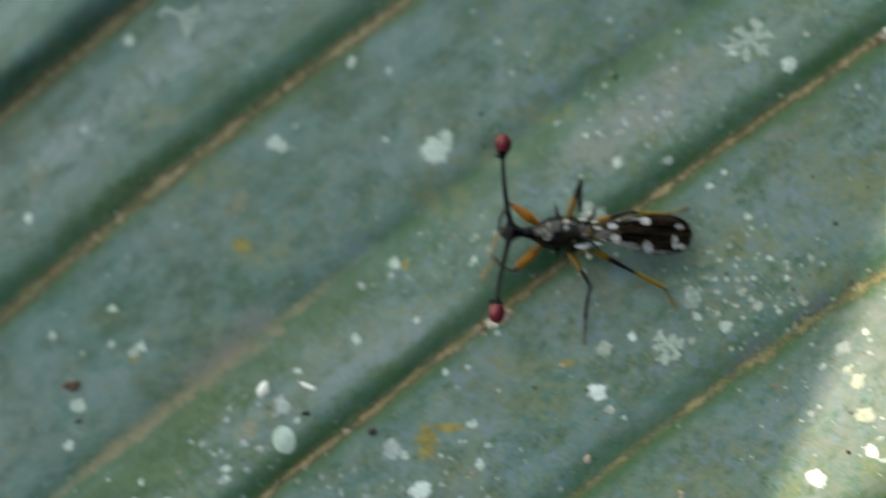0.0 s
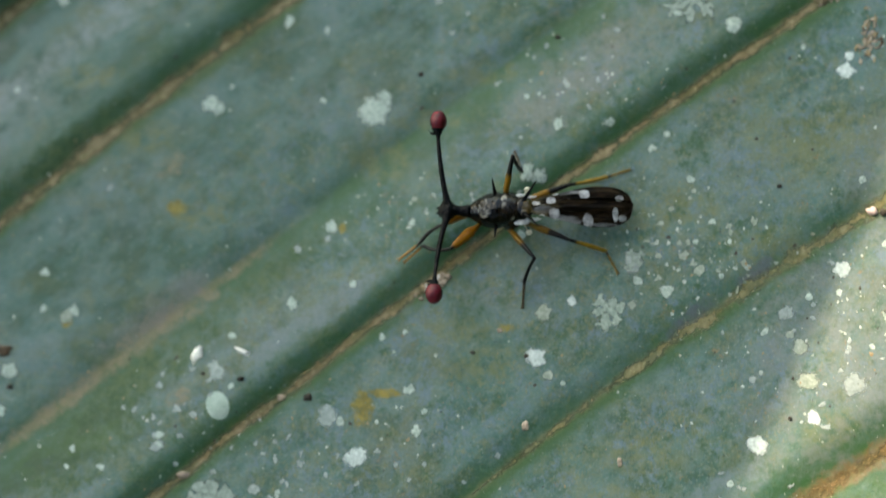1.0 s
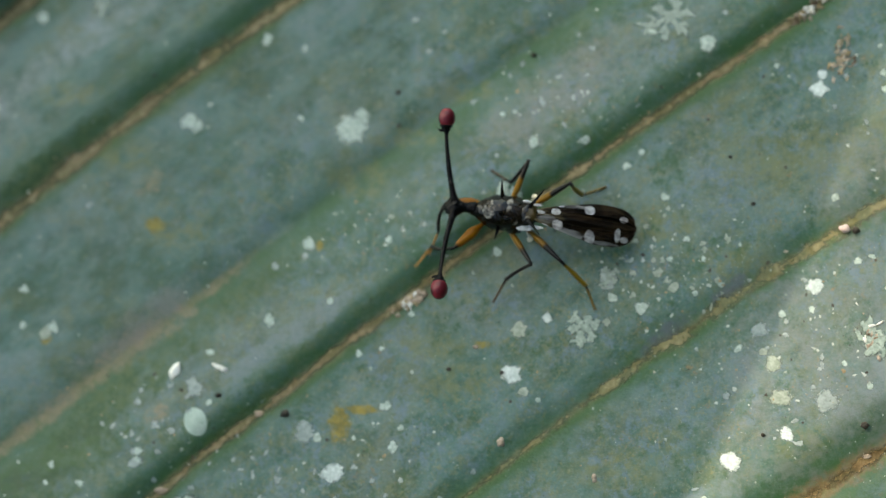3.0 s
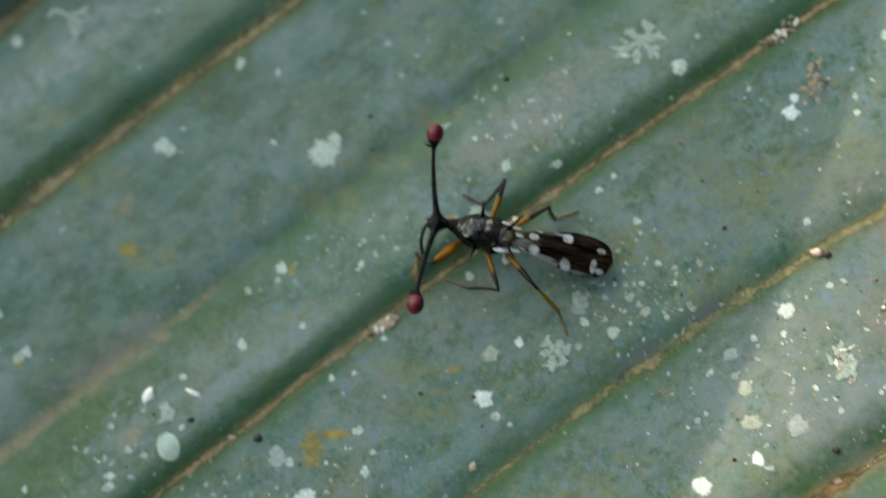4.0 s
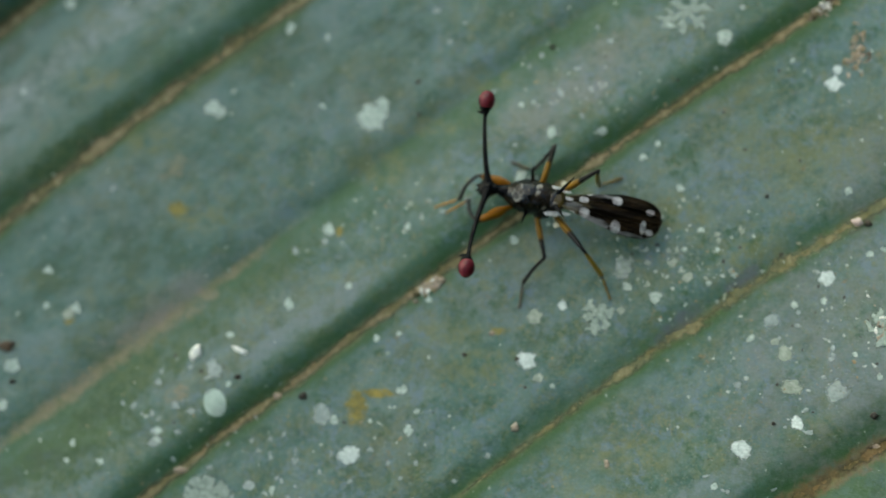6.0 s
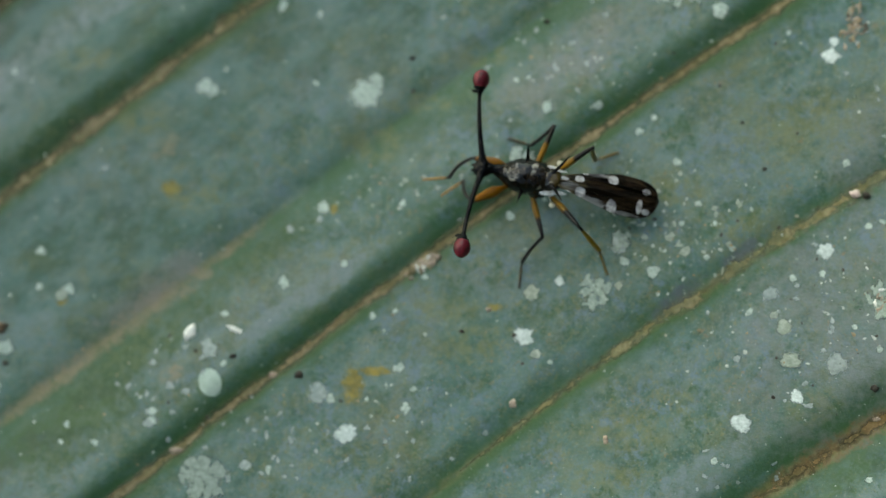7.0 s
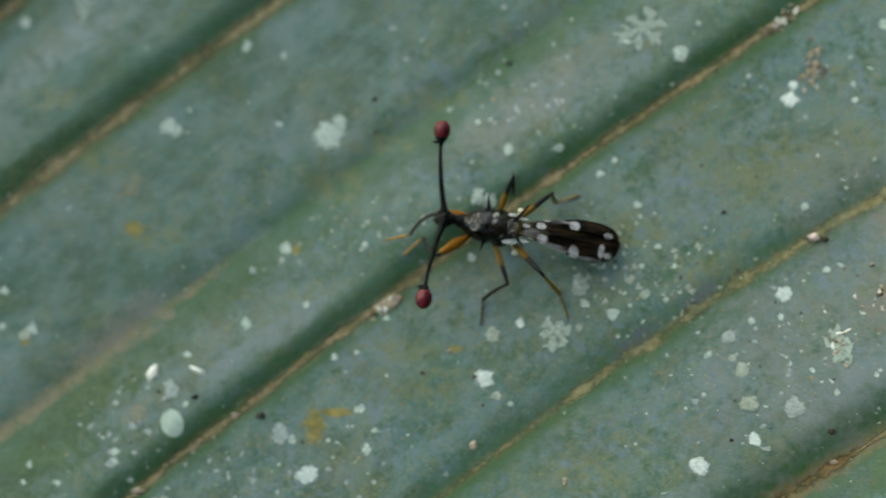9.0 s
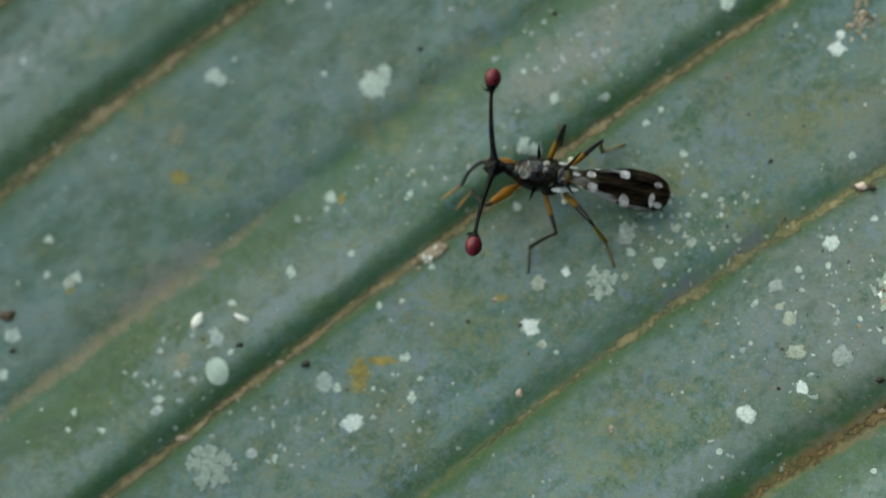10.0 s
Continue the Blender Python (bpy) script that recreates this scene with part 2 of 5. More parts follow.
    rib = k.ramp(k.math('ADD', k.math('SUBTRACT', edge, k.math('MULTIPLY', ribs, 1.1)), k.math('MULTIPLY', ribs, 0.55)), 0.10, 1.0)
    tint = k.mix(k.ramp(k.noise(0.9, 4, 0.65), 0.42, 0.60), (0.135, 0.135, 0.046), (0.215, 0.178, 0.092))
    col = k.mix(k.math('MULTIPLY', rib, 0.85), col, tint)
    # bruises and brown stains of their own shape
    tan = k.math('MULTIPLY', k.spots([(-10.6, -2.75, 2.9, 0.50), (-14.0, -5.35, 2.4, 0.34), (-10.3, 3.45, 0.55, 0.42), (-7.6, -0.55, 1.4, 0.2), (-9.7, -5.3, 0.45, 0.3)], 1.2, 37, 0.8),
                 k.math('MULTIPLY', k.ramp(k.noise(1.1, 5, 0.7), 0.34, 0.6), k.ramp(fine, 0.3, 0.6, 0.4, 0.85)))
    col = k.mix(tan, col, (0.200, 0.158, 0.096))
    blush = k.math('MULTIPLY', k.spots([(-10.4, -1.85, 2.6, 0.55), (5.2, 6.4, 3.4, 1.1)], 1.0, 37, 0.8), k.ramp(k.noise(0.9, 4, 0.65), 0.36, 0.62, 0.1, 0.6))
    col = k.mix(blush, col, (0.165, 0.165, 0.150))
    under = k.math('MULTIPLY', k.spots([(-10.9, -4.45, 3.4, 0.75), (-6.6, -0.95, 2.6, 0.40), (-14.3, 4.1, 3.5, 0.50), (-8.6, 7.6, 3.0, 0.40), (-12.8, -7.4, 2.6, 0.75), (-6.6, -5.7, 3.0, 0.34)], 1.0, 37, 0.8),
                   k.ramp(k.noise(1.1, 5, 0.72), 0.36, 0.58, 0.35, 0.95))
    col = k.mix(under, col, k.mix(k.ramp(k.noise(2.4, 4, 0.7), 0.40, 0.62), (0.014, 0.060, 0.010), (0.050, 0.088, 0.022)))
    amber = k.math('MULTIPLY', k.spots([(-2.95, -5.75, 0.36, 0.58), (-2.1, -5.2, 0.55, 0.15), (-10.0, 1.78, 0.34, 0.28),
                                        (-14.0, -2.45, 0.2, 0.2), (2.3, -2.9, 0.25, 0.14), (-3.75, 0.9, 0.14, 0.2)], 1.3, 0, 0.8), k.ramp(k.noise(4, 4, 0.7), 0.30, 0.52, 0.6, 1.0))
    col = k.mix(amber, col, k.mix(k.ramp(k.noise(2.6, 4, 0.7), 0.38, 0.62), (0.118, 0.100, 0.006), (0.225, 0.172, 0.020)))
    olive = k.math('MULTIPLY', k.spots([(-2.2, 3.4, 1.1, 0.8), (-11.2, 4.6, 1.0, 0.7), (-9.2, 1.4, 1.2, 0.5), (-13.4, 6.9, 1.3, 0.45), (-0.6, 4.9, 1.5, 0.35), (1.6, 6.6, 1.5, 0.4), (8.5, 1.1, 1.5, 1.0),
                                        (0.6, -2.95, 1.3, 0.5), (1.6, -4.2, 1.6, 0.6), (11.4, 0.0, 1.2, 0.6), (13.5, -6.6, 0.9, 0.6),
                                        (14.0, 3.8, 2.6, 1.1), (17.0, 4.6, 1.3, 0.8), (7.0, -7.4, 1.6, 0.7), (6.0, -9.0, 1.6, 0.6)], 0.8, 0, 0.8),
                   k.ramp(k.noise(2.4, 4, 0.7), 0.38, 0.60))
    col = k.mix(k.math('MULTIPLY', olive, 0.55), col, (0.126, 0.136, 0.046))
    plum = k.math('MULTIPLY', k.spots([(9.0, -2.55, 1.0, 0.32), (11.2, -1.0, 0.8, 0.25)], 0.8, 37, 0.8), k.ramp(k.noise(1.6, 4, 0.65), 0.34, 0.6, 0.2, 0.8))
    col = k.mix(plum, col, (0.072, 0.086, 0.108))
    green = k.math('MULTIPLY', k.spots([(17.0, -7.6, 5.0, 0.60), (12.5, -10.6, 3.0, 0.6), (-14.2, -7.3, 3.0, 0.7)], 0.6, 30, 0.8), k.ramp(streak, 0.3, 0.6, 0.5, 0.9))
    green = k.math('MULTIPLY', green, k.ramp(k.noise(1.1, 5, 0.75), 0.40, 0.58, 0.70, 1.0))
    col = k.mix(green, col, k.mix(k.ramp(streak, 0.40, 0.60), (0.010, 0.048, 0.006), (0.030, 0.080, 0.014)))
    earth = k.math('MULTIPLY', k.spots([(15.0, -7.55, 3.4, 0.42)], 1.3, 31, 0.8), k.ramp(k.noise(2.4, 5, 0.75), 0.38, 0.58, 0.1, 0.9))
    col = k.mix(earth, col, k.mix(k.noise(1.5, 4), (0.070, 0.050, 0.016), (0.200, 0.125, 0.045)))
    wax = k.math('MULTIPLY', k.spots([(17.2, -4.0, 3.0, 0.75), (9.6, -9.0, 2.2, 0.6), (-4.6, -2.4, 3.0, 0.4)], 0.9, 34, 0.8), k.ramp(k.noise(1.2, 5, 0.7), 0.36, 0.60, 0.2, 0.8))
    col = k.mix(wax, col, (0.140, 0.178, 0.190))
    # chalky dust towards one edge, with the sunlit blade's whitish sheen painted in, brownish where scraps lie
    dust = k.math('MULTIPLY', k.spots([(14.6, -3.8, 3.6, 3.6), (17.0, 2.0, 2.5, 3.0), (12.6, -6.6, 2.2, 1.6), (18.6, -9.6, 0.9, 0.8)], 0.9, 0, 0.8), k.math('MULTIPLY', k.ramp(k.noise(0.8, 5, 0.75), 0.36, 0.56, 0.25, 1.0), k.ramp(k.noise(2.2, 5, 0.7), 0.36, 0.62, 0.15, 0.65)))
    col = k.mix(dust, col, k.mix(k.noise(4.0, 4, 0.7), (0.098, 0.122, 0.118), (0.178, 0.188, 0.184)))
    litter = k.math('MULTIPLY', k.spots([(18.2, -1.2, 1.2, 1.1), (19.0, 1.6, 1.4, 1.0)], 0.9, 0, 0.8), k.ramp(k.noise(2.4, 5, 0.75), 0.38, 0.60, 0.1, 0.8))
    col = k.mix(litter, col, k.mix(k.noise(3.0, 4, 0.7), (0.105, 0.082, 0.060), (0.220, 0.190, 0.160)))
    rough = k.ramp(k.math('ADD', k.math('MULTIPLY', fine, 0.6), k.math('MULTIPLY', big, 0.4)), 0.3, 0.7, 0.40, 0.62)
    h = k.math('ADD', k.math('MULTIPLY', streak, 0.30), k.math('ADD', k.math('MULTIPLY', fine, 0.22), k.math('MULTIPLY', k.noise(14, 2), 0.10)))
    k.bump(h, 1.0, 0.11)
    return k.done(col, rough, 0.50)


def vein_material(name, a, b, stain, amount=0.85, cover=1.0, torn=1.3):
    """A corky ridge that frays into the blade along its sides."""
    k = Mat(name)
    n = k.noise(2.6, 5, 0.7)
    col = k.mix(k.ramp(n, 0.35, 0.65), a, b)
    col = k.mix(k.ramp(k.noise(0.9, 4, 0.65), 0.44, 0.60, 0, amount), col, stain)
    col = k.mix(k.ramp(k.noise(7.0, 2), 0.60, 0.72, 0, 0.7), col, tuple(1.35 * v for v in b))
    ragged = k.math('ADD', k.math('SUBTRACT', k.noise(3.2, 5, 0.8), 0.5), k.math('SUBTRACT', k.math('MULTIPLY', k.noise(0.8, 3, 0.6), 1.5), 0.8))
    body = k.math('ADD', k.attr("body"), k.math('MULTIPLY', ragged, torn))
    k.put(k.b.inputs["Alpha"], k.ramp(body, 0.05, 1.05, 0.0, cover))
    k.bump(k.noise(6, 4, 0.75), 0.9, 0.07)
    return k.done(col, 0.65, 0.3)


def crust_material(name, a, b, per_mm=7.0, thin=0.0):
    """A granular crust; with thin, it frays away towards its rim."""
    k = Mat(name)
    n = k.noise(per_mm, 4, 0.7)
    col = k.mix(k.ramp(n, 0.35, 0.65), a, b)
    if thin:
        body = k.math('ADD', k.attr("body"), k.math('MULTIPLY', k.math('SUBTRACT', k.noise(6.5, 4, 0.75), 0.5), 1.5))
        k.put(k.b.inputs["Alpha"], k.ramp(body, 0.06, 0.80, 0.0, thin))
    col = k.mix(k.math('MULTIPLY', k.rand(), 0.35), col, tuple(0.75 * v for v in a))
    k.bump(k.noise(per_mm * 1.6, 4, 0.7), 0.5, 0.02)
    return k.done(col, 0.8, 0.25)


def speck_material():
    k = Mat("pale_speck")
    r = k.island()
    col = k.mix(k.ramp(r, 0.15, 0.8), (0.10, 0.14, 0.11), (0.38, 0.42, 0.38))
    col = k.mix(k.ramp(r, 0.80, 0.82), col, (0.24, 0.18, 0.10))
    col = k.mix(k.ramp(r, 0.90, 0.91), col, (0.030, 0.026, 0.018))
    return k.done(col, 0.6, 0.4)


def thorax_material():
    k = Mat("pruinose_cuticle")
    n = k.noise(2.2, 3, 0.6, k.mapped((1.0, 0.5, 1)), 0.8)
    col = k.mix(k.ramp(n, 0.42, 0.62), (0.0015, 0.0015, 0.0015), (0.013, 0.009, 0.006))
    # silver dusting in two bands across the back, and on the shield
    pale = k.spots([(0.40, -0.02, 0.20, 0.34), (-0.30, -0.16, 0.12, 0.34), (-0.48, 0.36, 0.14, 0.10), (-0.98, 0.24, 0.10, 0.14), (0.86, 0.02, 0.07, 0.14)], 1.2)
    gate = k.ramp(k.noise(1.9, 4, 0.6), 0.42, 0.62)
    col = k.mix(k.math('MULTIPLY', pale, gate), col, k.mix(k.noise(5, 3), (0.12, 0.100, 0.070), (0.44, 0.41, 0.36)))
    amber = k.spots([(-1.10, 0.0, 0.16, 0.30)], 0.8)
    col = k.mix(k.math('MULTIPLY', amber, 0.6), col, (0.075, 0.052, 0.014))
    k.bump(k.math('ADD', k.math('MULTIPLY', k.noise(9, 2), 0.4), k.math('MULTIPLY', k.noise(2.6, 2), 2.0)), 0.6, 0.06)
    return k.done(col, 0.13, 0.30)


def black_material(name="black_cuticle", rough=0.07):
    k = Mat(name)
    n = k.noise(6, 3)
    k.bump(k.noise(5.5, 3, 0.6), 1.0, 0.12)
    return k.done(k.mix(n, (0.001, 0.001, 0.0015), (0.003, 0.003, 0.004)), rough, 0.13)


def eye_material():
    k = Mat("red_eye")
    col = k.mix(k.ramp(k.noise(1.6, 2), 0.35, 0.65), (0.062, 0.005, 0.010), (0.165, 0.015, 0.025))
    k.bump(k.voronoi(22), 0.5, 0.02)
    return k.done(col, 0.24, 0.32)


def wing_material():
    k = Mat("banded_wing")
    n = k.noise(3.2, 4, 0.65, k.mapped((0.22, 1, 1)))
    col = k.mix(k.ramp(n, 0.42, 0.62), (0.005, 0.0035, 0.002), (0.028, 0.018, 0.010))
    clear = k.math('MULTIPLY', k.ramp(k.axis(0), -2.7 * MM, -1.5 * MM), k.ramp(k.noise(3.0, 3, 0.6, k.mapped((0.2, 1, 1))), 0.42, 0.54))
    col = k.mix(k.math('MULTIPLY', clear, 0.75), col, (0.150, 0.125, 0.070))
    rim = k.math('MULTIPLY', k.spots([(-2.2, 0.52, 0.80, 0.17), (-2.45, -0.50, 0.6, 0.09), (-3.7, 0.66, 0.5, 0.06), (-1.7, 0.12, 0.35, 0.14)], 0.6), k.ramp(k.noise(3, 4, 0.7, k.mapped((0.3, 1, 1))), 0.36, 0.60, 0.25, 0.9))
    col = k.mix(rim, col, (0.26, 0.26, 0.27))
    white = k.spots([(-3.12, -0.44, 0.19, 0.16), (-3.20, 0.55, 0.18, 0.25), (-4.33, -0.26, 0.15, 0.13), (-4.18, 0.30, 0.10, 0.24),
                     (-4.42, 0.45, 0.15, 0.10), (-1.96, -0.20, 0.18, 0.13), (-2.03, 0.26, 0.19, 0.18), (-2.10, -0.50, 0.15, 0.09),
                     (-1.45, 0.36, 0.26, 0.07), (-1.40, -0.12, 0.16, 0.06)], 0.5)
    col = k.mix(white, col, k.mix(k.ramp(k.noise(4.5, 3), 0.35, 0.6), (0.28, 0.27, 0.28), (0.58, 0.58, 0.60)))
    k.bump(k.noise(3.0, 3, 0.6, k.mapped((0.12, 1.6, 1))), 0.8, 0.06)
    return k.done(col, 0.30, 0.07)


def leg_material(name, amber_to, black_to, amber=(0.225, 0.112, 0.007)):
    """Amber up to one place along the limb, then black up to another, then amber again."""
    k = Mat(name)
    x = k.math('ADD', k.axis(0), k.math('MULTIPLY', k.math('SUBTRACT', k.noise(3), 0.5), 0.3 * MM))
    dark = k.math('MULTIPLY', k.ramp(x, amber_to * MM, (amber_to + 0.18) * MM), k.ramp(x, (black_to + 0.2) * MM, black_to * MM))
    base = k.mix(k.noise(2.5), tuple(0.45 * v for v in amber), amber)
    col = k.mix(dark, base, (0.004, 0.003, 0.003))
    k.bump(k.noise(12, 3), 0.6, 0.03)
    return k.done(col, 0.32, 0.22)


def plain_leaf_material():
    k = Mat("overhead_leaf")
    n = k.noise(0.12, 4, 0.6)
    return k.done(k.mix(n, (0.028, 0.070, 0.020), (0.060, 0.120, 0.035)), 0.45, 0.5)


def soil_material():
    k = Mat("forest_floor")
    col = k.mix(k.noise(0.02, 5, 0.7), (0.020, 0.016, 0.010), (0.085, 0.062, 0.036))
    k.bump(k.noise(0.05, 4, 0.7), 1.0, 6.0)
    return k.done(col, 0.9, 0.2)


M_LEAF, M_SPECK = leaf_material(), speck_material()
M_VEIN = vein_material("tan_vein", (0.175, 0.142, 0.070), (0.290, 0.238, 0.140), (0.112, 0.112, 0.044), 0.7, 1.0, 0.85)
M_OLIVE_VEIN = vein_material("olive_vein", (0.148, 0.140, 0.052), (0.265, 0.235, 0.130), (0.098, 0.118, 0.060), 0.72, 0.92)
M_RUST_VEIN = vein_material("rusty_vein", (0.130, 0.086, 0.030), (0.250, 0.175, 0.085), (0.075, 0.070, 0.026), 0.8, 0.85)
M_LICHEN = crust_material("pale_lichen", (0.25, 0.32, 0.28), (0.46, 0.53, 0.48), 7.0, 1.0)
M_CHALK = crust_material("chalky_lichen", (0.38, 0.45, 0.43), (0.62, 0.69, 0.67), 7.0, 1.0)
M_DISC = crust_material("smooth_lichen", (0.33, 0.42, 0.36), (0.42, 0.51, 0.46), 3.0)
M_GREENISH = crust_material("green_lichen", (0.24, 0.29, 0.235), (0.39, 0.44, 0.375), 7.0, 0.85)
M_FAINT = crust_material("thin_lichen", (0.29, 0.35, 0.34), (0.44, 0.51, 0.49), 7.0, 0.66)
M_ROSETTE = crust_material("pale_rosette", (0.23, 0.295, 0.255), (0.38, 0.45, 0.39), 7.0, 0.92)
M_DULL = crust_material("dull_rosette", (0.19, 0.24, 0.21), (0.31, 0.37, 0.33), 7.0, 0.95)
M_TAN = crust_material("tan_crumb", (0.23, 0.18, 0.135), (0.46, 0.375, 0.30))
M_STRAW = crust_material("straw_scrap", (0.20, 0.155, 0.080), (0.36, 0.285, 0.18))
M_PALE_TAN = crust_material("pale_tan_scrap", (0.19, 0.165, 0.120), (0.33, 0.285, 0.215))
M_WHITE = crust_material("white_flake", (0.62, 0.62, 0.56), (0.82, 0.82, 0.78))
M_DARK = crust_material("dark_grit", (0.020, 0.018, 0.015), (0.07, 0.060, 0.045))
M_BROWN = crust_material("brown_scrap", (0.050, 0.035, 0.024), (0.170, 0.115, 0.072))
M_THORAX, M_BLACK, M_EYE, M_WING = thorax_material(), black_material(), eye_material(), wing_material()
M_SILVER = crust_material("silver_glint", (0.36, 0.37, 0.38), (0.70, 0.71, 0.72))
M_BARK = crust_material("grey_bark", (0.07, 0.055, 0.04), (0.16, 0.13, 0.10), 0.3)
M_HALTERE = crust_material("pale_haltere", (0.55, 0.50, 0.36), (0.75, 0.72, 0.60))


# ---------------------------------------------------------------- mesh helpers
def part(name, bm, material, parent, label=""):
    """Links a bmesh as one mesh object under a thing or a part."""
    me = bpy.data.meshes.new(name)
    bm.normal_update()
    bm.to_mesh(me)
    bm.free()
    me.materials.append(material)
    for p in me.polygons:
        p.use_smooth = True
    ob = new(name, me)
    ob.parent = parent
    if label:
        ob["label"] = label
    return ob


def tube(bm, points, radii, segs=10, flat=1.0):
    """A closed tube in mm through the points, with a radius at each; flat squashes it across."""
    pts = [Vector(p) for p in points]
    rings = []
    side = None
    for i, p in enumerate(pts):
        d = (pts[min(i + 1, len(pts) - 1)] - pts[max(i - 1, 0)]).normalized()
        if side is None:
            side = d.orthogonal().normalized()
        side = (side - d * side.dot(d)).normalized()
        up = d.cross(side)
        r = radii[i]
        rings.append([bm.verts.new((p + (side * math.cos(a) + up * math.sin(a) * flat) * r) * MM)
                      for a in (2 * math.pi * j / segs for j in range(segs))])
    for a, b in zip(rings, rings[1:]):
        for j in range(segs):
            bm.faces.new((a[j], a[(j + 1) % segs], b[(j + 1) % segs], b[j]))
    bm.faces.new(rings[0][::-1])
    bm.faces.new(rings[-1])
    return bm


def smooth_line(points, n=6):
    """Catmull-Rom points through the given ones."""
    p = [Vector(q) for q in points]
    p = [2 * p[0] - p[1]] + p + [2 * p[-1] - p[-2]]
    out = []
    for i in range(1, len(p) - 2):
        for j in range(n):
            t = j / n
            out.append(0.5 * ((2 * p[i]) + (p[i + 1] - p[i - 1]) * t + (2 * p[i - 1] - 5 * p[i] + 4 * p[i + 1] - p[i + 2]) * t * t
                              + (3 * p[i] - p[i - 1] - 3 * p[i + 1] + p[i + 2]) * t ** 3))
    return out + [p[-2]]


def blob(bm, centre, radii, rough=0.0, segs=20, rings=12, seed=0.0):
    """An ellipsoid in mm, made uneven by noise."""
    got = bmesh.ops.create_uvsphere(bm, u_segments=segs, v_segments=rings, radius=1.0)
    for v in got["verts"]:
        d = v.co.copy()
        k = 1 + rough * noise.noise(d * 1.7 + Vector((seed, seed * 0.7, 0)))
        v.co = Vector([(centre[i] + d[i] * radii[i] * k) * MM for i in range(3)])
    return got["verts"]


# ---------------------------------------------------------------- the leaf: pleated blade
def curve_y(x, x0, x1, a, b, c):
    """A parabola between x0 and x1 that runs on straight outside."""
    q = min(max(x, x0), x1)
    return a * q * q + b * q + c + (2 * a * q + b) * (x - q)


def vein_y(i, x):
    if i == 3:
        return curve_y(x, -12, 16, -0.00286, 0.74177, -0.767)
    if i == 2:
        return curve_y(x, -18, 18, -0.00155, 0.7367, 5.239)
    if i == 4:
        return curve_y(x, 0, 19, -0.00697, 0.81415, -9.650)
    if i == 5:
        return -9.45 + 0.625 * (x - 12) if x > 12 else -9.45 + 0.80 * (x - 12)
    if i > 5:
        return vein_y(5, x) - 6.2 * (i - 5)
    return curve_y(x, -20, 6, -0.0052, 0.655, 13.74) + (0 if i == 1 else 8.2 + 6.6 * -i)


LIFT = {0: 0.32, 1: 0.10, 2: 0.31, 3: 0.14, 4: 0.41, 5: 0.62}
CREST = {0: 0.80, 1: 0.85, 2: 0.79, 3: 0.84, 4: 0.77, 5: 0.76}


RIB_WIDE = {0: 0.30, 1: 0.32, 2: 0.24, 3: 0.26, 4: 0.22, 5: 0.34}
RIB = {0: 0.9, 1: 0.8, 2: 0.45, 3: 0.55, 4: 0.50, 5: 0.9}


def relief(x, y):
    """Height of the blade in mm, nearness to a vein widened for painted shade, strength of its tan rib and of the green
    flank below it.
    """
    i = -6
    while i < 12 and vein_y(i + 1, x) >= y:
        i += 1
    top, low = vein_y(i, x), vein_y(i + 1, x)
    u = min(max((top - y) / max(top - low, 1e-3), 0.0), 1.0)
    crest = CREST.get(i, 0.75)
    if u < crest:
        s = u / crest
        h = 0.25 * s + 0.75 * math.sin(0.5 * math.pi * s ** 1.6)
    else:
        v = (u - crest) / (1 - crest)
        h = 1 - 0.55 * v * v - 0.45 * v * v * (3 - 2 * v)
    amp = LIFT.get(i, 0.7) * (1 + 0.12 * noise.noise(Vector((x * 0.12, y * 0.12, 3))))
    d = 0.8 * min(top - y, y - low)
    z = amp * h - 0.25
    z += 0.10 * noise.noise(Vector((x * 0.10, y * 0.10, 0))) + 0.035 * noise.noise(Vector((x * 0.5, y * 0.5, 7)))
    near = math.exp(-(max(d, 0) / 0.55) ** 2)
    # beside some veins the band widens, to put pleat shade into the colour
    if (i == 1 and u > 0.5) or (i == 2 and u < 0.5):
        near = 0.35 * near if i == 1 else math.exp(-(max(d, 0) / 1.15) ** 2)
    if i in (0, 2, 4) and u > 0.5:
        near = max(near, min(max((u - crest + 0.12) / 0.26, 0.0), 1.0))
    which = i if u < 0.5 else i + 1
    rib = RIB.get(which, 0.5) * math.exp(-(max(d, 0) / RIB_WIDE.get(which, 0.18)) ** 2)
    if which == 2:
        rib *= 0.3 + 1.0 * min(max((-4 - x) / 5, 0.0), 1.0)
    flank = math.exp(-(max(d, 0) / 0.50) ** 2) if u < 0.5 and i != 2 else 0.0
    return z, near, rib, flank


def spaced(lo, hi, a, b, fine, coarse):
    """Values from lo to hi, close together between a and b and wide apart outside."""
    out, v = [], lo
    while v < hi:
        out.append(v)
        gap = max(a - v, v - b, 0.0)
        v += min(coarse, fine * (1 + gap * 1.2))
    return out + [hi]


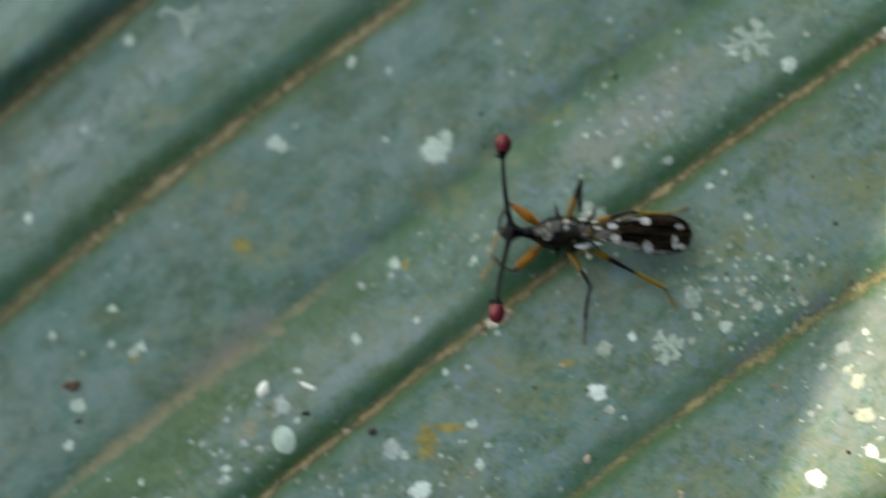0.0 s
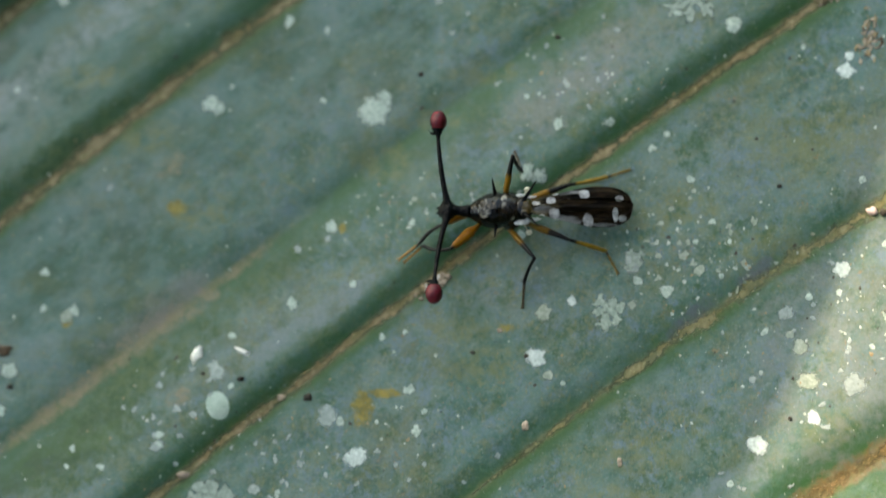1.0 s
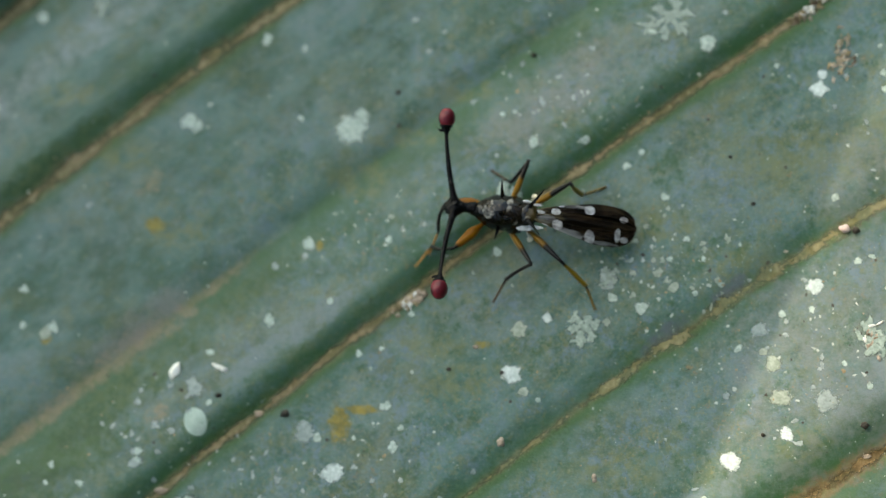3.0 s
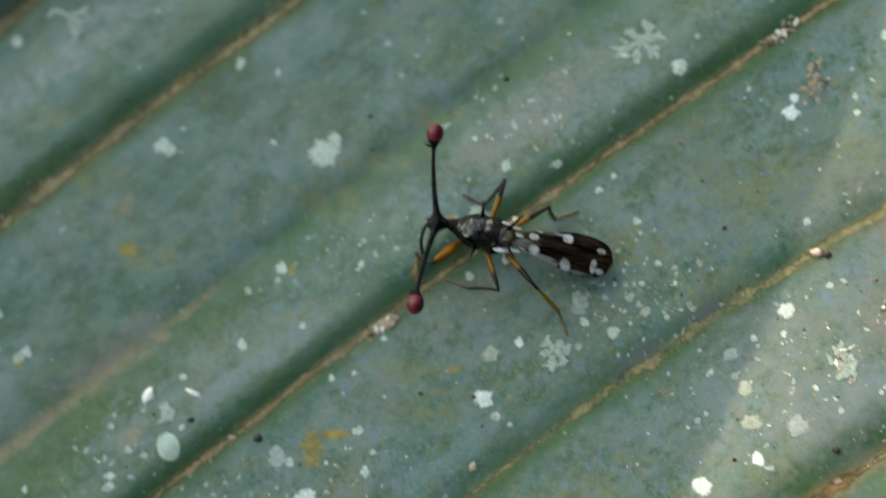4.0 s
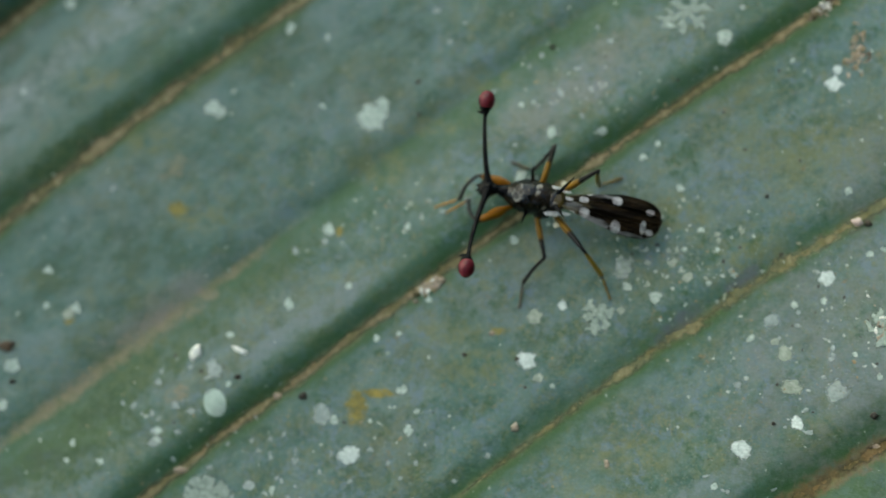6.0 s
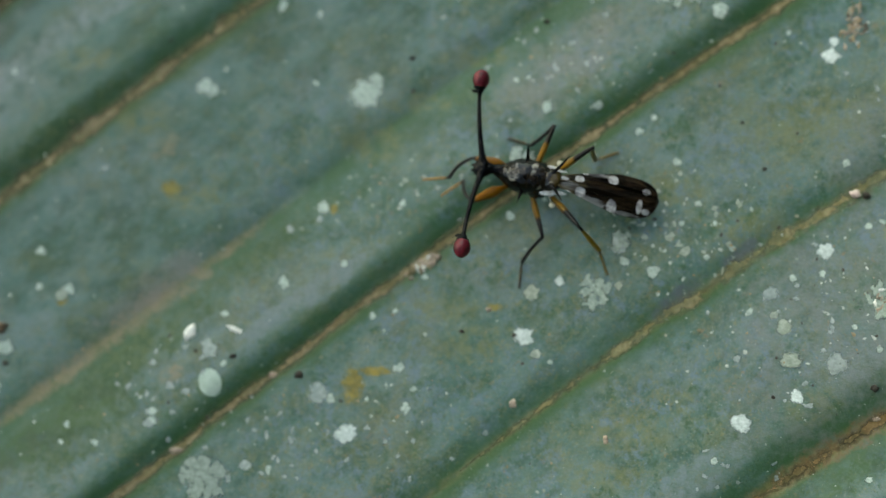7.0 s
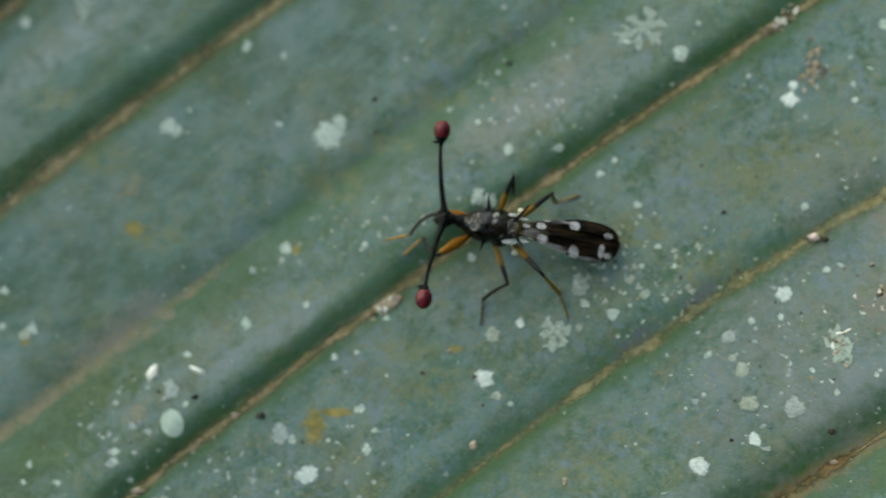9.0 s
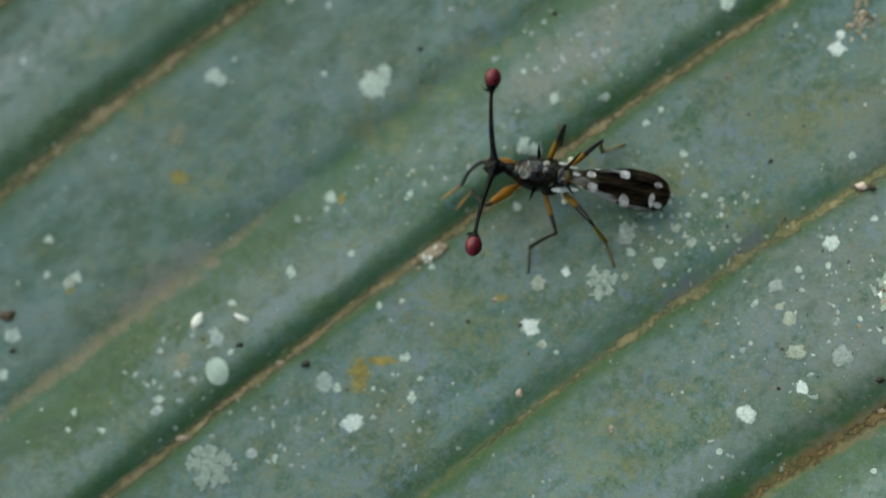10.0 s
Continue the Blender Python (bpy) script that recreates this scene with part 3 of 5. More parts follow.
def build_leaf():
    ca, sa = math.cos(radians(36)), math.sin(radians(36))
    along = spaced(-95, 115, -25, 26, 0.17, 4.0)
    across = spaced(-1, 1, -0.42, 0.42, 0.0036, 0.06)
    verts, near, ribs, flanks = [], [], [], []
    for a in along:
        half = 46 * max(0.02, 1 - ((a - 5) / 112) ** 2) ** 0.55
        for b in across:
            bb = b * half
            x, y = a * ca - bb * sa, a * sa + bb * ca
            z, n, rib, flank = relief(x, y)
            droop = -0.004 * max(abs(a) - 30, 0) ** 2 - 0.008 * max(abs(bb) - 26, 0) ** 2
            verts.append((x * MM, y * MM, (z + droop) * MM))
            near.append(n)
            ribs.append(rib)
            flanks.append(flank)
    w = len(across)
    faces = [(i * w + j, (i + 1) * w + j, (i + 1) * w + j + 1, i * w + j + 1)
             for i in range(len(along) - 1) for j in range(w - 1)]
    me = bpy.data.meshes.new("leaf")
    me.from_pydata(verts, [], faces)
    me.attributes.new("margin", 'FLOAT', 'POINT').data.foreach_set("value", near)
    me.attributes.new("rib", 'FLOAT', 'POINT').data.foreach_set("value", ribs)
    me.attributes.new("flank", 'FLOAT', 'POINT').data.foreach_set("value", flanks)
    me.materials.append(M_LEAF)
    me.polygons.foreach_set("use_smooth", [True] * len(me.polygons))
    if me.polygons[0].normal.z < 0:
        me.flip_normals()
    ob = new("leaf", me)
    solid = ob.modifiers.new("thickness", 'SOLIDIFY')
    solid.thickness, solid.offset = 0.35 * MM, -1.0
    return tagged(ob, "large pleated blue-green leaf blade, dusty and lichen-spotted", "leaf")


def on_leaf(x, y, up=0.0):
    return Vector((x, y, relief(x, y)[0] + up))


def build_vein(leaf, i, x0, x1, half, high, material, seed, label):
    """A low ridge laid along a vein: wide and uneven, thick in the middle and sunk into the blade at both sides."""
    bm = bmesh.new()
    body = bm.verts.layers.float.new("body")
    n = int((x1 - x0) / 0.13)
    rows = []
    for j in range(n + 1):
        x = x0 + (x1 - x0) * j / n
        mid = vein_y(i, x) + 0.09 * noise.noise(Vector((x * 0.45, seed, 0))) + 0.05 * noise.noise(Vector((x * 2.2, seed, 5)))
        w = half * (0.95 + 0.40 * noise.noise(Vector((x * 0.7, seed, 9))) + 0.30 * noise.noise(Vector((x * 2.8, seed, 2))))
        w *= 0.55 + 0.45 * min(max((x - 3) / 7, 0.0), 1.0) if i == 4 else 1.0
        w = max(w, 0.30 * half) * min(1.0, 0.2 + j / 12, 0.2 + (n - j) / 12)
        row = []
        for q in range(9):
            g = q / 4 - 1
            px, py = x - 0.58 * g * w, mid + 0.81 * g * w
            up = high * (1 - g * g) * (0.8 + 0.7 * noise.noise(Vector((px * 3.5, py * 3.5, seed)))) - 0.012 * g * g + 0.004
            v = bm.verts.new(on_leaf(px, py, up) * MM)
            v[body] = 1 - abs(g)
            row.append(v)
        rows.append(row)
    for a, b in zip(rows, rows[1:]):
        for q in range(8):
            bm.faces.new((a[q], b[q], b[q + 1], a[q + 1]))
    part("vein", bm, material, leaf, label)


def crust(name, material, leaf, x, y, rx, ry, lobes=0.18, high=0.045, turn=0.0, seed=0.0, label=""):
    """A thin uneven crust that follows the blade: a lobed outline, thick in the middle."""
    bm = bmesh.new()
    n = 30 if max(rx, ry) > 0.25 else 18
    ct, st = math.cos(turn), math.sin(turn)
    rows = []
    body = bm.verts.layers.float.new("body")
    for f, z, full in ((1.24, -0.01, 0.0), (0.92, 0.45, 0.50), (0.50, 1.0, 1.0)):
        row = []
        for j in range(n):
            a = 2 * math.pi * j / n
            k = 1 + lobes * 1.9 * noise.noise(Vector((math.cos(a) * 1.5, math.sin(a) * 1.5, seed))) \
                + lobes * 1.1 * noise.noise(Vector((math.cos(a) * 3.1, math.sin(a) * 3.1, seed + 9))) \
                + lobes * 0.9 * noise.noise(Vector((math.cos(a) * 7, math.sin(a) * 7, seed + 5)))
            px, py = math.cos(a) * rx * k * f, math.sin(a) * ry * k * f
            qx, qy = x + px * ct - py * st, y + px * st + py * ct
            v = bm.verts.new(on_leaf(qx, qy, high * z * (1 + 0.5 * noise.noise(Vector((qx * 5, qy * 5, seed))))) * MM)
            v[body] = full
            row.append(v)
        rows.append(row)
    for a, b in zip(rows, rows[1:]):
        for j in range(n):
            bm.faces.new((a[j], a[(j + 1) % n], b[(j + 1) % n], b[j]))
    mid = bm.verts.new(on_leaf(x, y, high * 1.05) * MM)
    mid[body] = 1.0
    for j in range(n):
        bm.faces.new((rows[-1][j], rows[-1][(j + 1) % n], mid))
    return part(name, bm, material, leaf, label)


def lichens(leaf, material, places, lobes=0.18, label=""):
    for q, (x, y, rx, ry) in enumerate(places):
        crust("lichen_spot", material, leaf, x, y, rx, ry, lobes, 0.012 + 0.03 * min(rx, 0.5), 0.3 * q, x * 1.3 + y, label)


def feathery_lichen(leaf, material, x, y, arms, seed):
    """A thin rosette of lichen: branching lobes (bearing, length, width in mm) that run together in the middle."""
    bm = bmesh.new()
    body = bm.verts.layers.float.new("body")
    rnd = random.Random(seed)
    lobes = []
    for ang, length, width in arms:
        lobes.append((ang, length, width, 0.0))
        for s in (-1, 1):
            lobes.append((ang + s * rnd.uniform(0.5, 0.9), length * rnd.uniform(0.35, 0.55), width * 0.7, length * rnd.uniform(0.35, 0.6)))
    for q, (ang, length, width, start) in enumerate(lobes):
        base = arms[q // 3][0]
        ox, oy = x + math.cos(base) * start, y + math.sin(base) * start
        n, rows = 12, []
        for i in range(n + 1):
            f = i / n
            bend = ang + 0.5 * noise.noise(Vector((f * 1.5, q * 3.1, seed)))
            cx, cy = ox + math.cos(bend) * length * f, oy + math.sin(bend) * length * f
            w = width * (1.15 - 0.35 * f + 0.9 * noise.noise(Vector((f * 4, q * 1.7, seed + 3)))) * math.sqrt(max(1 - f ** 4, 0.02))
            w = max(w, 0.25 * width * (1.05 - f))
            row = []
            for g in (-1, -0.6, 0, 0.6, 1):
                up = 0.004 + 0.0016 * q + 0.016 * (1 - g * g)
                v = bm.verts.new(on_leaf(cx - math.sin(ang) * w * g, cy + math.cos(ang) * w * g, up) * MM)
                v[body] = (1 - abs(g) ** 1.4) * min(1.0, 3 * (1 - f)) + 0.04
                row.append(v)
            rows.append(row)
        for a, b in zip(rows, rows[1:]):
            for g in range(4):
                bm.faces.new((a[g], b[g], b[g + 1], a[g + 1]))
    return part("lichen_spot", bm, material, leaf, "ragged rosette of pale green lichen")


def specks(leaf):
    """Hundreds of tiny pale grains, thick in some places and thin in others."""
    rnd = random.Random(4)
    hot = ((8.4, 0.1, 1.7, 0.9, 170), (5.2, 6.2, 1.5, 0.8, 70), (15.0, -2.5, 2.0, 1.7, 160), (-8.6, -5.0, 1.8, 1.2, 50),
           (-1.8, 1.5, 1.4, 0.7, 45), (-2.5, -6.6, 2.2, 1.0, 45), (10.0, -1.5, 2.0, 1.2, 60), (-10.0, -7.2, 3.0, 1.2, 50),
           (12.5, 5.0, 2.4, 2.4, 60), (13.0, -4.0, 1.6, 1.4, 70))
    places = []
    for cx, cy, sx, sy, n in hot:
        places += [(cx + rnd.gauss(0, sx), cy + rnd.gauss(0, sy)) for _ in range(n)]
    while len(places) < 1900:
        x, y = rnd.uniform(-24, 22), rnd.uniform(-14, 16)
        if rnd.random() < 0.25 + 1.3 * max(0, noise.noise(Vector((x * 0.25, y * 0.25, 11)))):
            places.append((x, y))
    coarse = len(places)
    for cx, cy, sx, sy, n in ((8.5, 0.0, 1.5, 0.8, 60), (14.8, -2.6, 1.8, 1.6, 45), (5.3, 6.2, 1.4, 0.7, 22), (-1.6, 1.4, 1.2, 0.6, 16)):
        places += [(cx + rnd.gauss(0, sx), cy + rnd.gauss(0, sy)) for _ in range(n)]
    coarse_end = len(places)
    for _ in range(1500):
        x = rnd.triangular(-12, 21, 15)
        places.append((x, rnd.uniform(-11, 10)))
    bm = bmesh.new()
    for q, (x, y) in enumerate(places):
        r = rnd.uniform(0.020, 0.042) if q >= coarse_end else rnd.uniform(0.05, 0.12) if q >= coarse else 0.022 + 0.070 * rnd.random() ** 2.4
        c = on_leaf(x, y)
        top = bm.verts.new((c + Vector((rnd.uniform(-.3, .3) * r, rnd.uniform(-.3, .3) * r, r * (0.45 if q < coarse else 0.22)))) * MM)
        ring = []
        for j in range(6):
            a = j * math.pi / 3 + rnd.random()* 0.5
            k = r * rnd.uniform(0.45, 1.5)
            ring.append(bm.verts.new((c + Vector((math.cos(a) * k, math.sin(a) * k, -0.01))) * MM))
        for j in range(6):
            bm.faces.new((ring[j], ring[(j + 1) % 6], top))
    tagged(part("grain_specks", bm, M_SPECK, leaf, "tiny pale grains of dust and lichen"), kind="stuff")


def crumb(name, material, x, y, rx, ry, label, category, high=0.6, seed=0.0, turn=0.0):
    """A loose uneven grain lying on the blade."""
    bm = bmesh.new()
    got = bmesh.ops.create_icosphere(bm, subdivisions=2, radius=1.0)
    r = min(rx, ry)
    ct, st = math.cos(turn), math.sin(turn)
    for v in got["verts"]:
        d = v.co.copy()
        k = 1 + 0.5 * noise.noise(d * 1.4 + Vector((seed, 0, 0))) + 0.3 * noise.noise(d * 3.5 + Vector((0, seed, 0)))
        px, py = d.x * rx * k, d.y * ry * k
        v.co = Vector((px * ct - py * st, px * st + py * ct, max(d.z * k, -0.6) * r * high)) * MM
    ob = part(name, bm, material, None)
    ob.location = on_leaf(x, y, r * high * 0.5) * MM
    return tagged(ob, label, category)


# ---------------------------------------------------------------- the fly
FEMUR = {"fore": 1.45, "mid": 1.75, "hind": 1.80}
TIBIA = {"fore": 1.15, "mid": 1.40, "hind": 1.50}
TARSUS = {"fore": 1.00, "mid": 0.95, "hind": 0.95}
HIP = {"fore": (0.62, 0.34, 0.95), "mid": (-0.25, 0.42, 0.95), "hind": (-0.92, 0.38, 0.95)}
NECK = Vector((1.12, -0.03, 1.64))


def limb(name, material, parent, length, profile, label="", bend=0.0, hairs=0, seed=0):
    """A limb along +x from its joint: profile holds (share of length, radius)."""
    bm = bmesh.new()
    n = 14
    pts, radii = [], []
    for j in range(n + 1):
        f = j / n
        pts.append((f * length, 0, bend * math.sin(f * math.pi)))
        for (f0, r0), (f1, r1) in zip(profile, profile[1:]):
            if f0 <= f <= f1:
                s = (f - f0) / (f1 - f0)
                radii.append(r0 + (r1 - r0) * s * s * (3 - 2 * s))
                break
    tube(bm, pts, radii, 10)
    rnd = random.Random(seed)
    for _ in range(hairs):
        f, a = rnd.uniform(0.1, 0.97), rnd.uniform(0, 6.28)
        p = Vector((f * length, 0, bend * math.sin(f * math.pi)))
        tip = p + Vector((0.10, math.cos(a) * 0.14, math.sin(a) * 0.14))
        tube(bm, [p, tip], [0.010, 0.004], 4)
    return part(name, bm, material, parent, label)


def segmented_tarsus(material, parent, length, seed):
    """Five short joints and a pair of claws along +x."""
    bm = bmesh.new()
    cuts = (0.0, 0.42, 0.60, 0.74, 0.86, 0.97)
    for a, b in zip(cuts, cuts[1:]):
        a, b = a * length, b * length
        tube(bm, [(a, 0, 0), (a + 0.02, 0, 0), (0.5 * (a + b), 0, 0), (b - 0.01, 0, 0), (b, 0, 0)],
             [0.022, 0.038, 0.045, 0.050, 0.028], 8)
    for s in (-1, 1):
        tube(bm, [(length * 0.96, 0, 0), (length, 0.05 * s, 0.01), (length * 1.04, 0.075 * s, -0.03)], [0.016, 0.013, 0.005], 5)
    return part("tarsus", bm, material, parent)


def wing_mesh(side):
    """A wing folded over the back: blunt tip, raised ribs, roof-shaped."""
    bm = bmesh.new()
    rows, n, m = [], 36, 14
    for i in range(n + 1):
        f = i / n
        s = 1.12 + 3.70 * f
        width = 0.10 + 0.82 * min(1, f / 0.60) ** 0.8
        tip = math.sqrt(max(0.0, 1 - max(0, (f - 0.72) / 0.28) ** 2.4))
        outer = 0.06 + width * 0.74 * tip
        inner = 0.02 - 0.26 * min(1, f / 0.4) * tip
        row = []
        for j in range(m + 1):
            g = j / m
            y = inner + (outer - inner) * g
            z = 1.78 - 0.16 * f - 0.70 * f * f - 0.42 * max(0, y) ** 1.6 + 0.03 * math.sin(g * 16 + f * 3) * (0.3 + f)
            z += (0.05 if side > 0 else 0.0) + 0.02 * noise.noise(Vector((s * 2, y * 3, side)))
            row.append(bm.verts.new(Vector((-s, side * y, z)) * MM))
        rows.append(row)
    for a, b in zip(rows, rows[1:]):
        for j in range(m):
            bm.faces.new((a[j], a[j + 1], b[j + 1], b[j]) if side > 0 else (a[j], b[j], b[j + 1], a[j + 1]))
    bmesh.ops.solidify(bm, geom=bm.faces[:], thickness=0.018 * MM)
    # long ribs on the membrane
    for g in (0.12, 0.34, 0.55, 0.76, 0.97):
        pts = []
        for i in range(0, n + 1, 3):
            j = g * m
            v = rows[i][int(j)].co.lerp(rows[i][min(int(j) + 1, m)].co, j - int(j)) / MM
            pts.append(v + Vector((0, 0, 0.012)))
        tube(bm, pts, [0.022 - 0.010 * q / len(pts) for q in range(len(pts))], 5)
    return bm


def build_fly():
    fly = new("stalk_eyed_fly")
    tagged(fly, "small dark fly with red stalked eyes and white-spotted wings", "fly")

    bm = bmesh.new()
    # thorax: narrow shoulders, broad middle, a shield behind
    tube(bm, smooth_line([(1.12, 0, 1.55), (0.95, 0, 1.52), (0.70, 0, 1.50), (0.30, 0, 1.48), (-0.20, 0, 1.45), (-0.68, 0, 1.42), (-1.08, 0, 1.36), (-1.30, 0, 1.30)], 4),
         [0.19, 0.20, 0.21, 0.22, 0.24, 0.27, 0.31, 0.36, 0.42, 0.48, 0.53, 0.57, 0.60, 0.62, 0.64, 0.65, 0.64, 0.63, 0.60, 0.56,
          0.51, 0.45, 0.39, 0.34, 0.29, 0.25, 0.22, 0.19, 0.15], 24, 1.0)
    for v in bm.verts:
        d = v.co / MM
        k = 1 + 0.09 * noise.noise(d * 2.2) + 0.05 * noise.noise(d * 5)
        groove = 0.05 * math.exp(-((d.x + 0.22) / 0.07) ** 2) + 0.05 * math.exp(-((d.x - 0.66) / 0.06) ** 2)
        v.co = Vector((d.x, d.y * (k - groove), 1.45 + (d.z - 1.45) * (k - groove) * 0.95)) * MM
    blob(bm, (-0.98, 0, 1.70), (0.36, 0.40, 0.22), 0.15, seed=2)
    for s in (-1, 1):
        blob(bm, (0.30, 0.36 * s, 1.35), (0.24, 0.18, 0.28), 0.2, 12, 8, 3 + s)
        blob(bm, (-0.45, 0.46 * s, 1.20), (0.34, 0.22, 0.40), 0.2, 12, 8, 6 + s)
    part("thorax", bm, M_THORAX, fly, "dark brown thorax with greyish dusted bands")
    for s in (-1, 1):
        bm = bmesh.new()
        tube(bm, smooth_line([(-0.95, 0.20 * s, 1.78), (-1.18, 0.44 * s, 2.06), (-1.50, 0.82 * s, 2.38)], 4),
             [0.095, 0.085, 0.075, 0.065, 0.056, 0.047, 0.038, 0.026, 0.008], 8)
        part("spine", bm, M_BLACK, fly, "sharp black spine")
        bm = bmesh.new()
        tube(bm, [(0.02, 0.58 * s, 1.62), (0.06, 0.84 * s, 1.80), (0.08, 1.10 * s, 1.96)], [0.08, 0.045, 0.006], 8)
        part("spine", bm, M_BLACK, fly, "sharp black spine")
        bm = bmesh.new()
        tube(bm, [(-0.85, 0.36 * s, 1.20), (-0.98, 0.58 * s, 1.15), (-1.05, 0.70 * s, 1.08)], [0.03, 0.02, 0.03], 6)
        blob(bm, (-1.09, 0.78 * s, 1.05), (0.12, 0.10, 0.10), 0.15, 12, 8)
        part("haltere", bm, M_HALTERE, fly, "pale knobbed balancer")
        # white lobes added for the glints at the pale wing bases
        bm = bmesh.new()
        big = 1.0 if s > 0 else 0.6
        blob(bm, (-0.85, 0.50 * s, 1.56 * (0.8 + 0.2 * big)), (0.30 * big, 0.09 * big, 0.06), 0.3, 12, 8, 7)
        blob(bm, (-1.25, 0.42 * s, 1.55 * (0.8 + 0.2 * big)), (0.34 * big, 0.07 * big, 0.04), 0.3, 12, 8, 9)
        part("wing_base", bm, M_SILVER, fly, "silvery white lobe for the glint at the wing base")

    bm = bmesh.new()
    tube(bm, smooth_line([(-0.85, 0, 1.22), (-1.25, 0, 1.20), (-1.70, 0, 1.18), (-2.4, 0, 1.10), (-3.1, 0, 0.96), (-3.6, 0, 0.82), (-3.9, 0, 0.70)], 4),
         [0.22, 0.20, 0.19, 0.18, 0.17, 0.17, 0.18, 0.19, 0.21, 0.24, 0.28, 0.32, 0.36, 0.40, 0.44, 0.47, 0.49, 0.50, 0.49, 0.46, 0.42, 0.36, 0.28, 0.18, 0.06], 18)
    part("abdomen", bm, black_material("brown_black_abdomen", 0.34), fly, "blackish club-shaped abdomen")
    for s in (-1, 1):
        part("wing", wing_mesh(s), M_WING, fly, "dark brown folded wing with white spots")

    # head on its neck: origin at the neck, forward +x
    bm = bmesh.new()
    tube(bm, smooth_line([(-0.30, 0, -0.08), (0.02, 0, -0.04), (0.18, 0, 0.0), (0.30, 0, 0.02)], 3),
         [0.24, 0.22, 0.20, 0.18, 0.18, 0.19, 0.21, 0.23, 0.23, 0.23], 14)
    blob(bm, (0.46, 0, 0.03), (0.34, 0.36, 0.32), 0.18, seed=4)
    blob(bm, (0.62, 0, -0.16), (0.17, 0.17, 0.20), 0.12, seed=5)
    tube(bm, [(0.66, 0, -0.28), (0.74, 0, -0.46), (0.72, 0, -0.62)], [0.10, 0.09, 0.11], 10)
    for s in (-1, 1):
        tube(bm, [(0.66, 0.06 * s, 0.02), (0.80, 0.09 * s, 0.03), (0.86, 0.10 * s, -0.06)], [0.05, 0.055, 0.03], 8)
    head = part("head", bm, M_BLACK, fly, "shiny black head on a narrow neck")
    for s in (-1, 1):
        line = smooth_line([(0.44, 0.10 * s, 0.12), (0.50, 0.42 * s, 0.24), (0.64, 1.15 * s, 0.42), (0.76, 2.10 * s, 0.60), (0.80, 2.84 * s, 0.70)], 18)
        bm = bmesh.new()
        n = len(line) - 1
        radii = [0.185 - 0.085 * min(1, q / n * 3.2) - 0.035 * min(1, max(0, q / n - 0.3) * 2) + 0.17 * max(0, (q / n - 0.88) / 0.12) ** 1.4 for q in range(n + 1)]
        tube(bm, line, [1.12 * r * (1 + 0.13 * math.sin(q * 1.9)) for q, r in enumerate(radii)], 12)
        knot = line[int(n * 0.54)]
        tube(bm, [knot, knot + Vector((0.05, 0, 0.12)), knot + Vector((0.10, 0, 0.22))], [0.05, 0.025, 0.006], 6)
        part("eye_stalk", bm, M_BLACK, head, "long thin black eye stalk")
        bm = bmesh.new()
        blob(bm, (0, 0, 0), (0.31, 0.37, 0.33), 0.03, 24, 16)
        eye = part("eye", bm, M_EYE, head, "glossy dark red compound eye")
        eye.location = Vector((0.79, 3.08 * s, 0.73)) * MM
        bm = bmesh.new()
        tube(bm, [(0.84, 2.62 * s, 0.66), (0.98, 2.64 * s, 0.68), (1.08, 2.67 * s, 0.64)], [0.045, 0.06, 0.03], 8)
        tube(bm, [(1.04, 2.66 * s, 0.68), (1.18, 2.78 * s, 0.74)], [0.014, 0.005], 5)
        part("antenna", bm, M_BLACK, head, "short black antenna beside the eye")
    head.location = NECK * MM

    m_fore = leg_material("fore_femur", 1.22, 9.0, (0.290, 0.112, 0.005))
    m_femur = leg_material("femur_amber_black", 1.00, 9.0)
    m_tibia = leg_material("tibia_black", -1.0, 9.0)
    m_hind_femur = leg_material("hind_femur", 0.92, 9.0)
    m_hind_tibia = leg_material("hind_tibia", -1.0, 0.16, (0.290, 0.180, 0.020))
    m_tarsus = leg_material("tarsus_brown", -1.0, 0.06, (0.085, 0.058, 0.028))
    m_hind_tarsus = leg_material("hind_tarsus", -1.0, 0.02, (0.230, 0.150, 0.034))
    m_fore_tarsus = leg_material("fore_tarsus", -1.0, 0.02, (0.42, 0.22, 0.06))
    legs = {}
    for kind in ("fore", "mid", "hind"):
        for s, which in ((1, "L"), (-1, "R")):
            thick = {"fore": 0.205, "mid": 0.115, "hind": 0.125}[kind]
            femur = limb(kind + "_leg", {"fore": m_fore, "mid": m_femur, "hind": m_hind_femur}[kind], fly, FEMUR[kind],
                         [(0, 0.07), (0.10, 0.09), (0.42, thick), (0.8, thick * 0.72), (1.0, 0.055)],
                         "thick orange front thigh" if kind == "fore" else "amber thigh with a black end", 0.04, 14, len(legs))
            tibia = limb("tibia", m_hind_tibia if kind == "hind" else m_tibia, femur, TIBIA[kind],
                         [(0, 0.065), (0.2, 0.060), (0.6, 0.088 if kind == "hind" else 0.065), (1.0, 0.078 if kind == "hind" else 0.068)], "thin dark shin", -0.05 if kind != "fore" else 0.12, 16, 20 + len(legs))
            tarsus = segmented_tarsus({"fore": m_fore_tarsus, "mid": m_tarsus, "hind": m_hind_tarsus}[kind], femur, TARSUS[kind], len(legs))
            legs[which + kind[0]] = (kind, s, femur, tibia, tarsus)
    return fly, head, legs


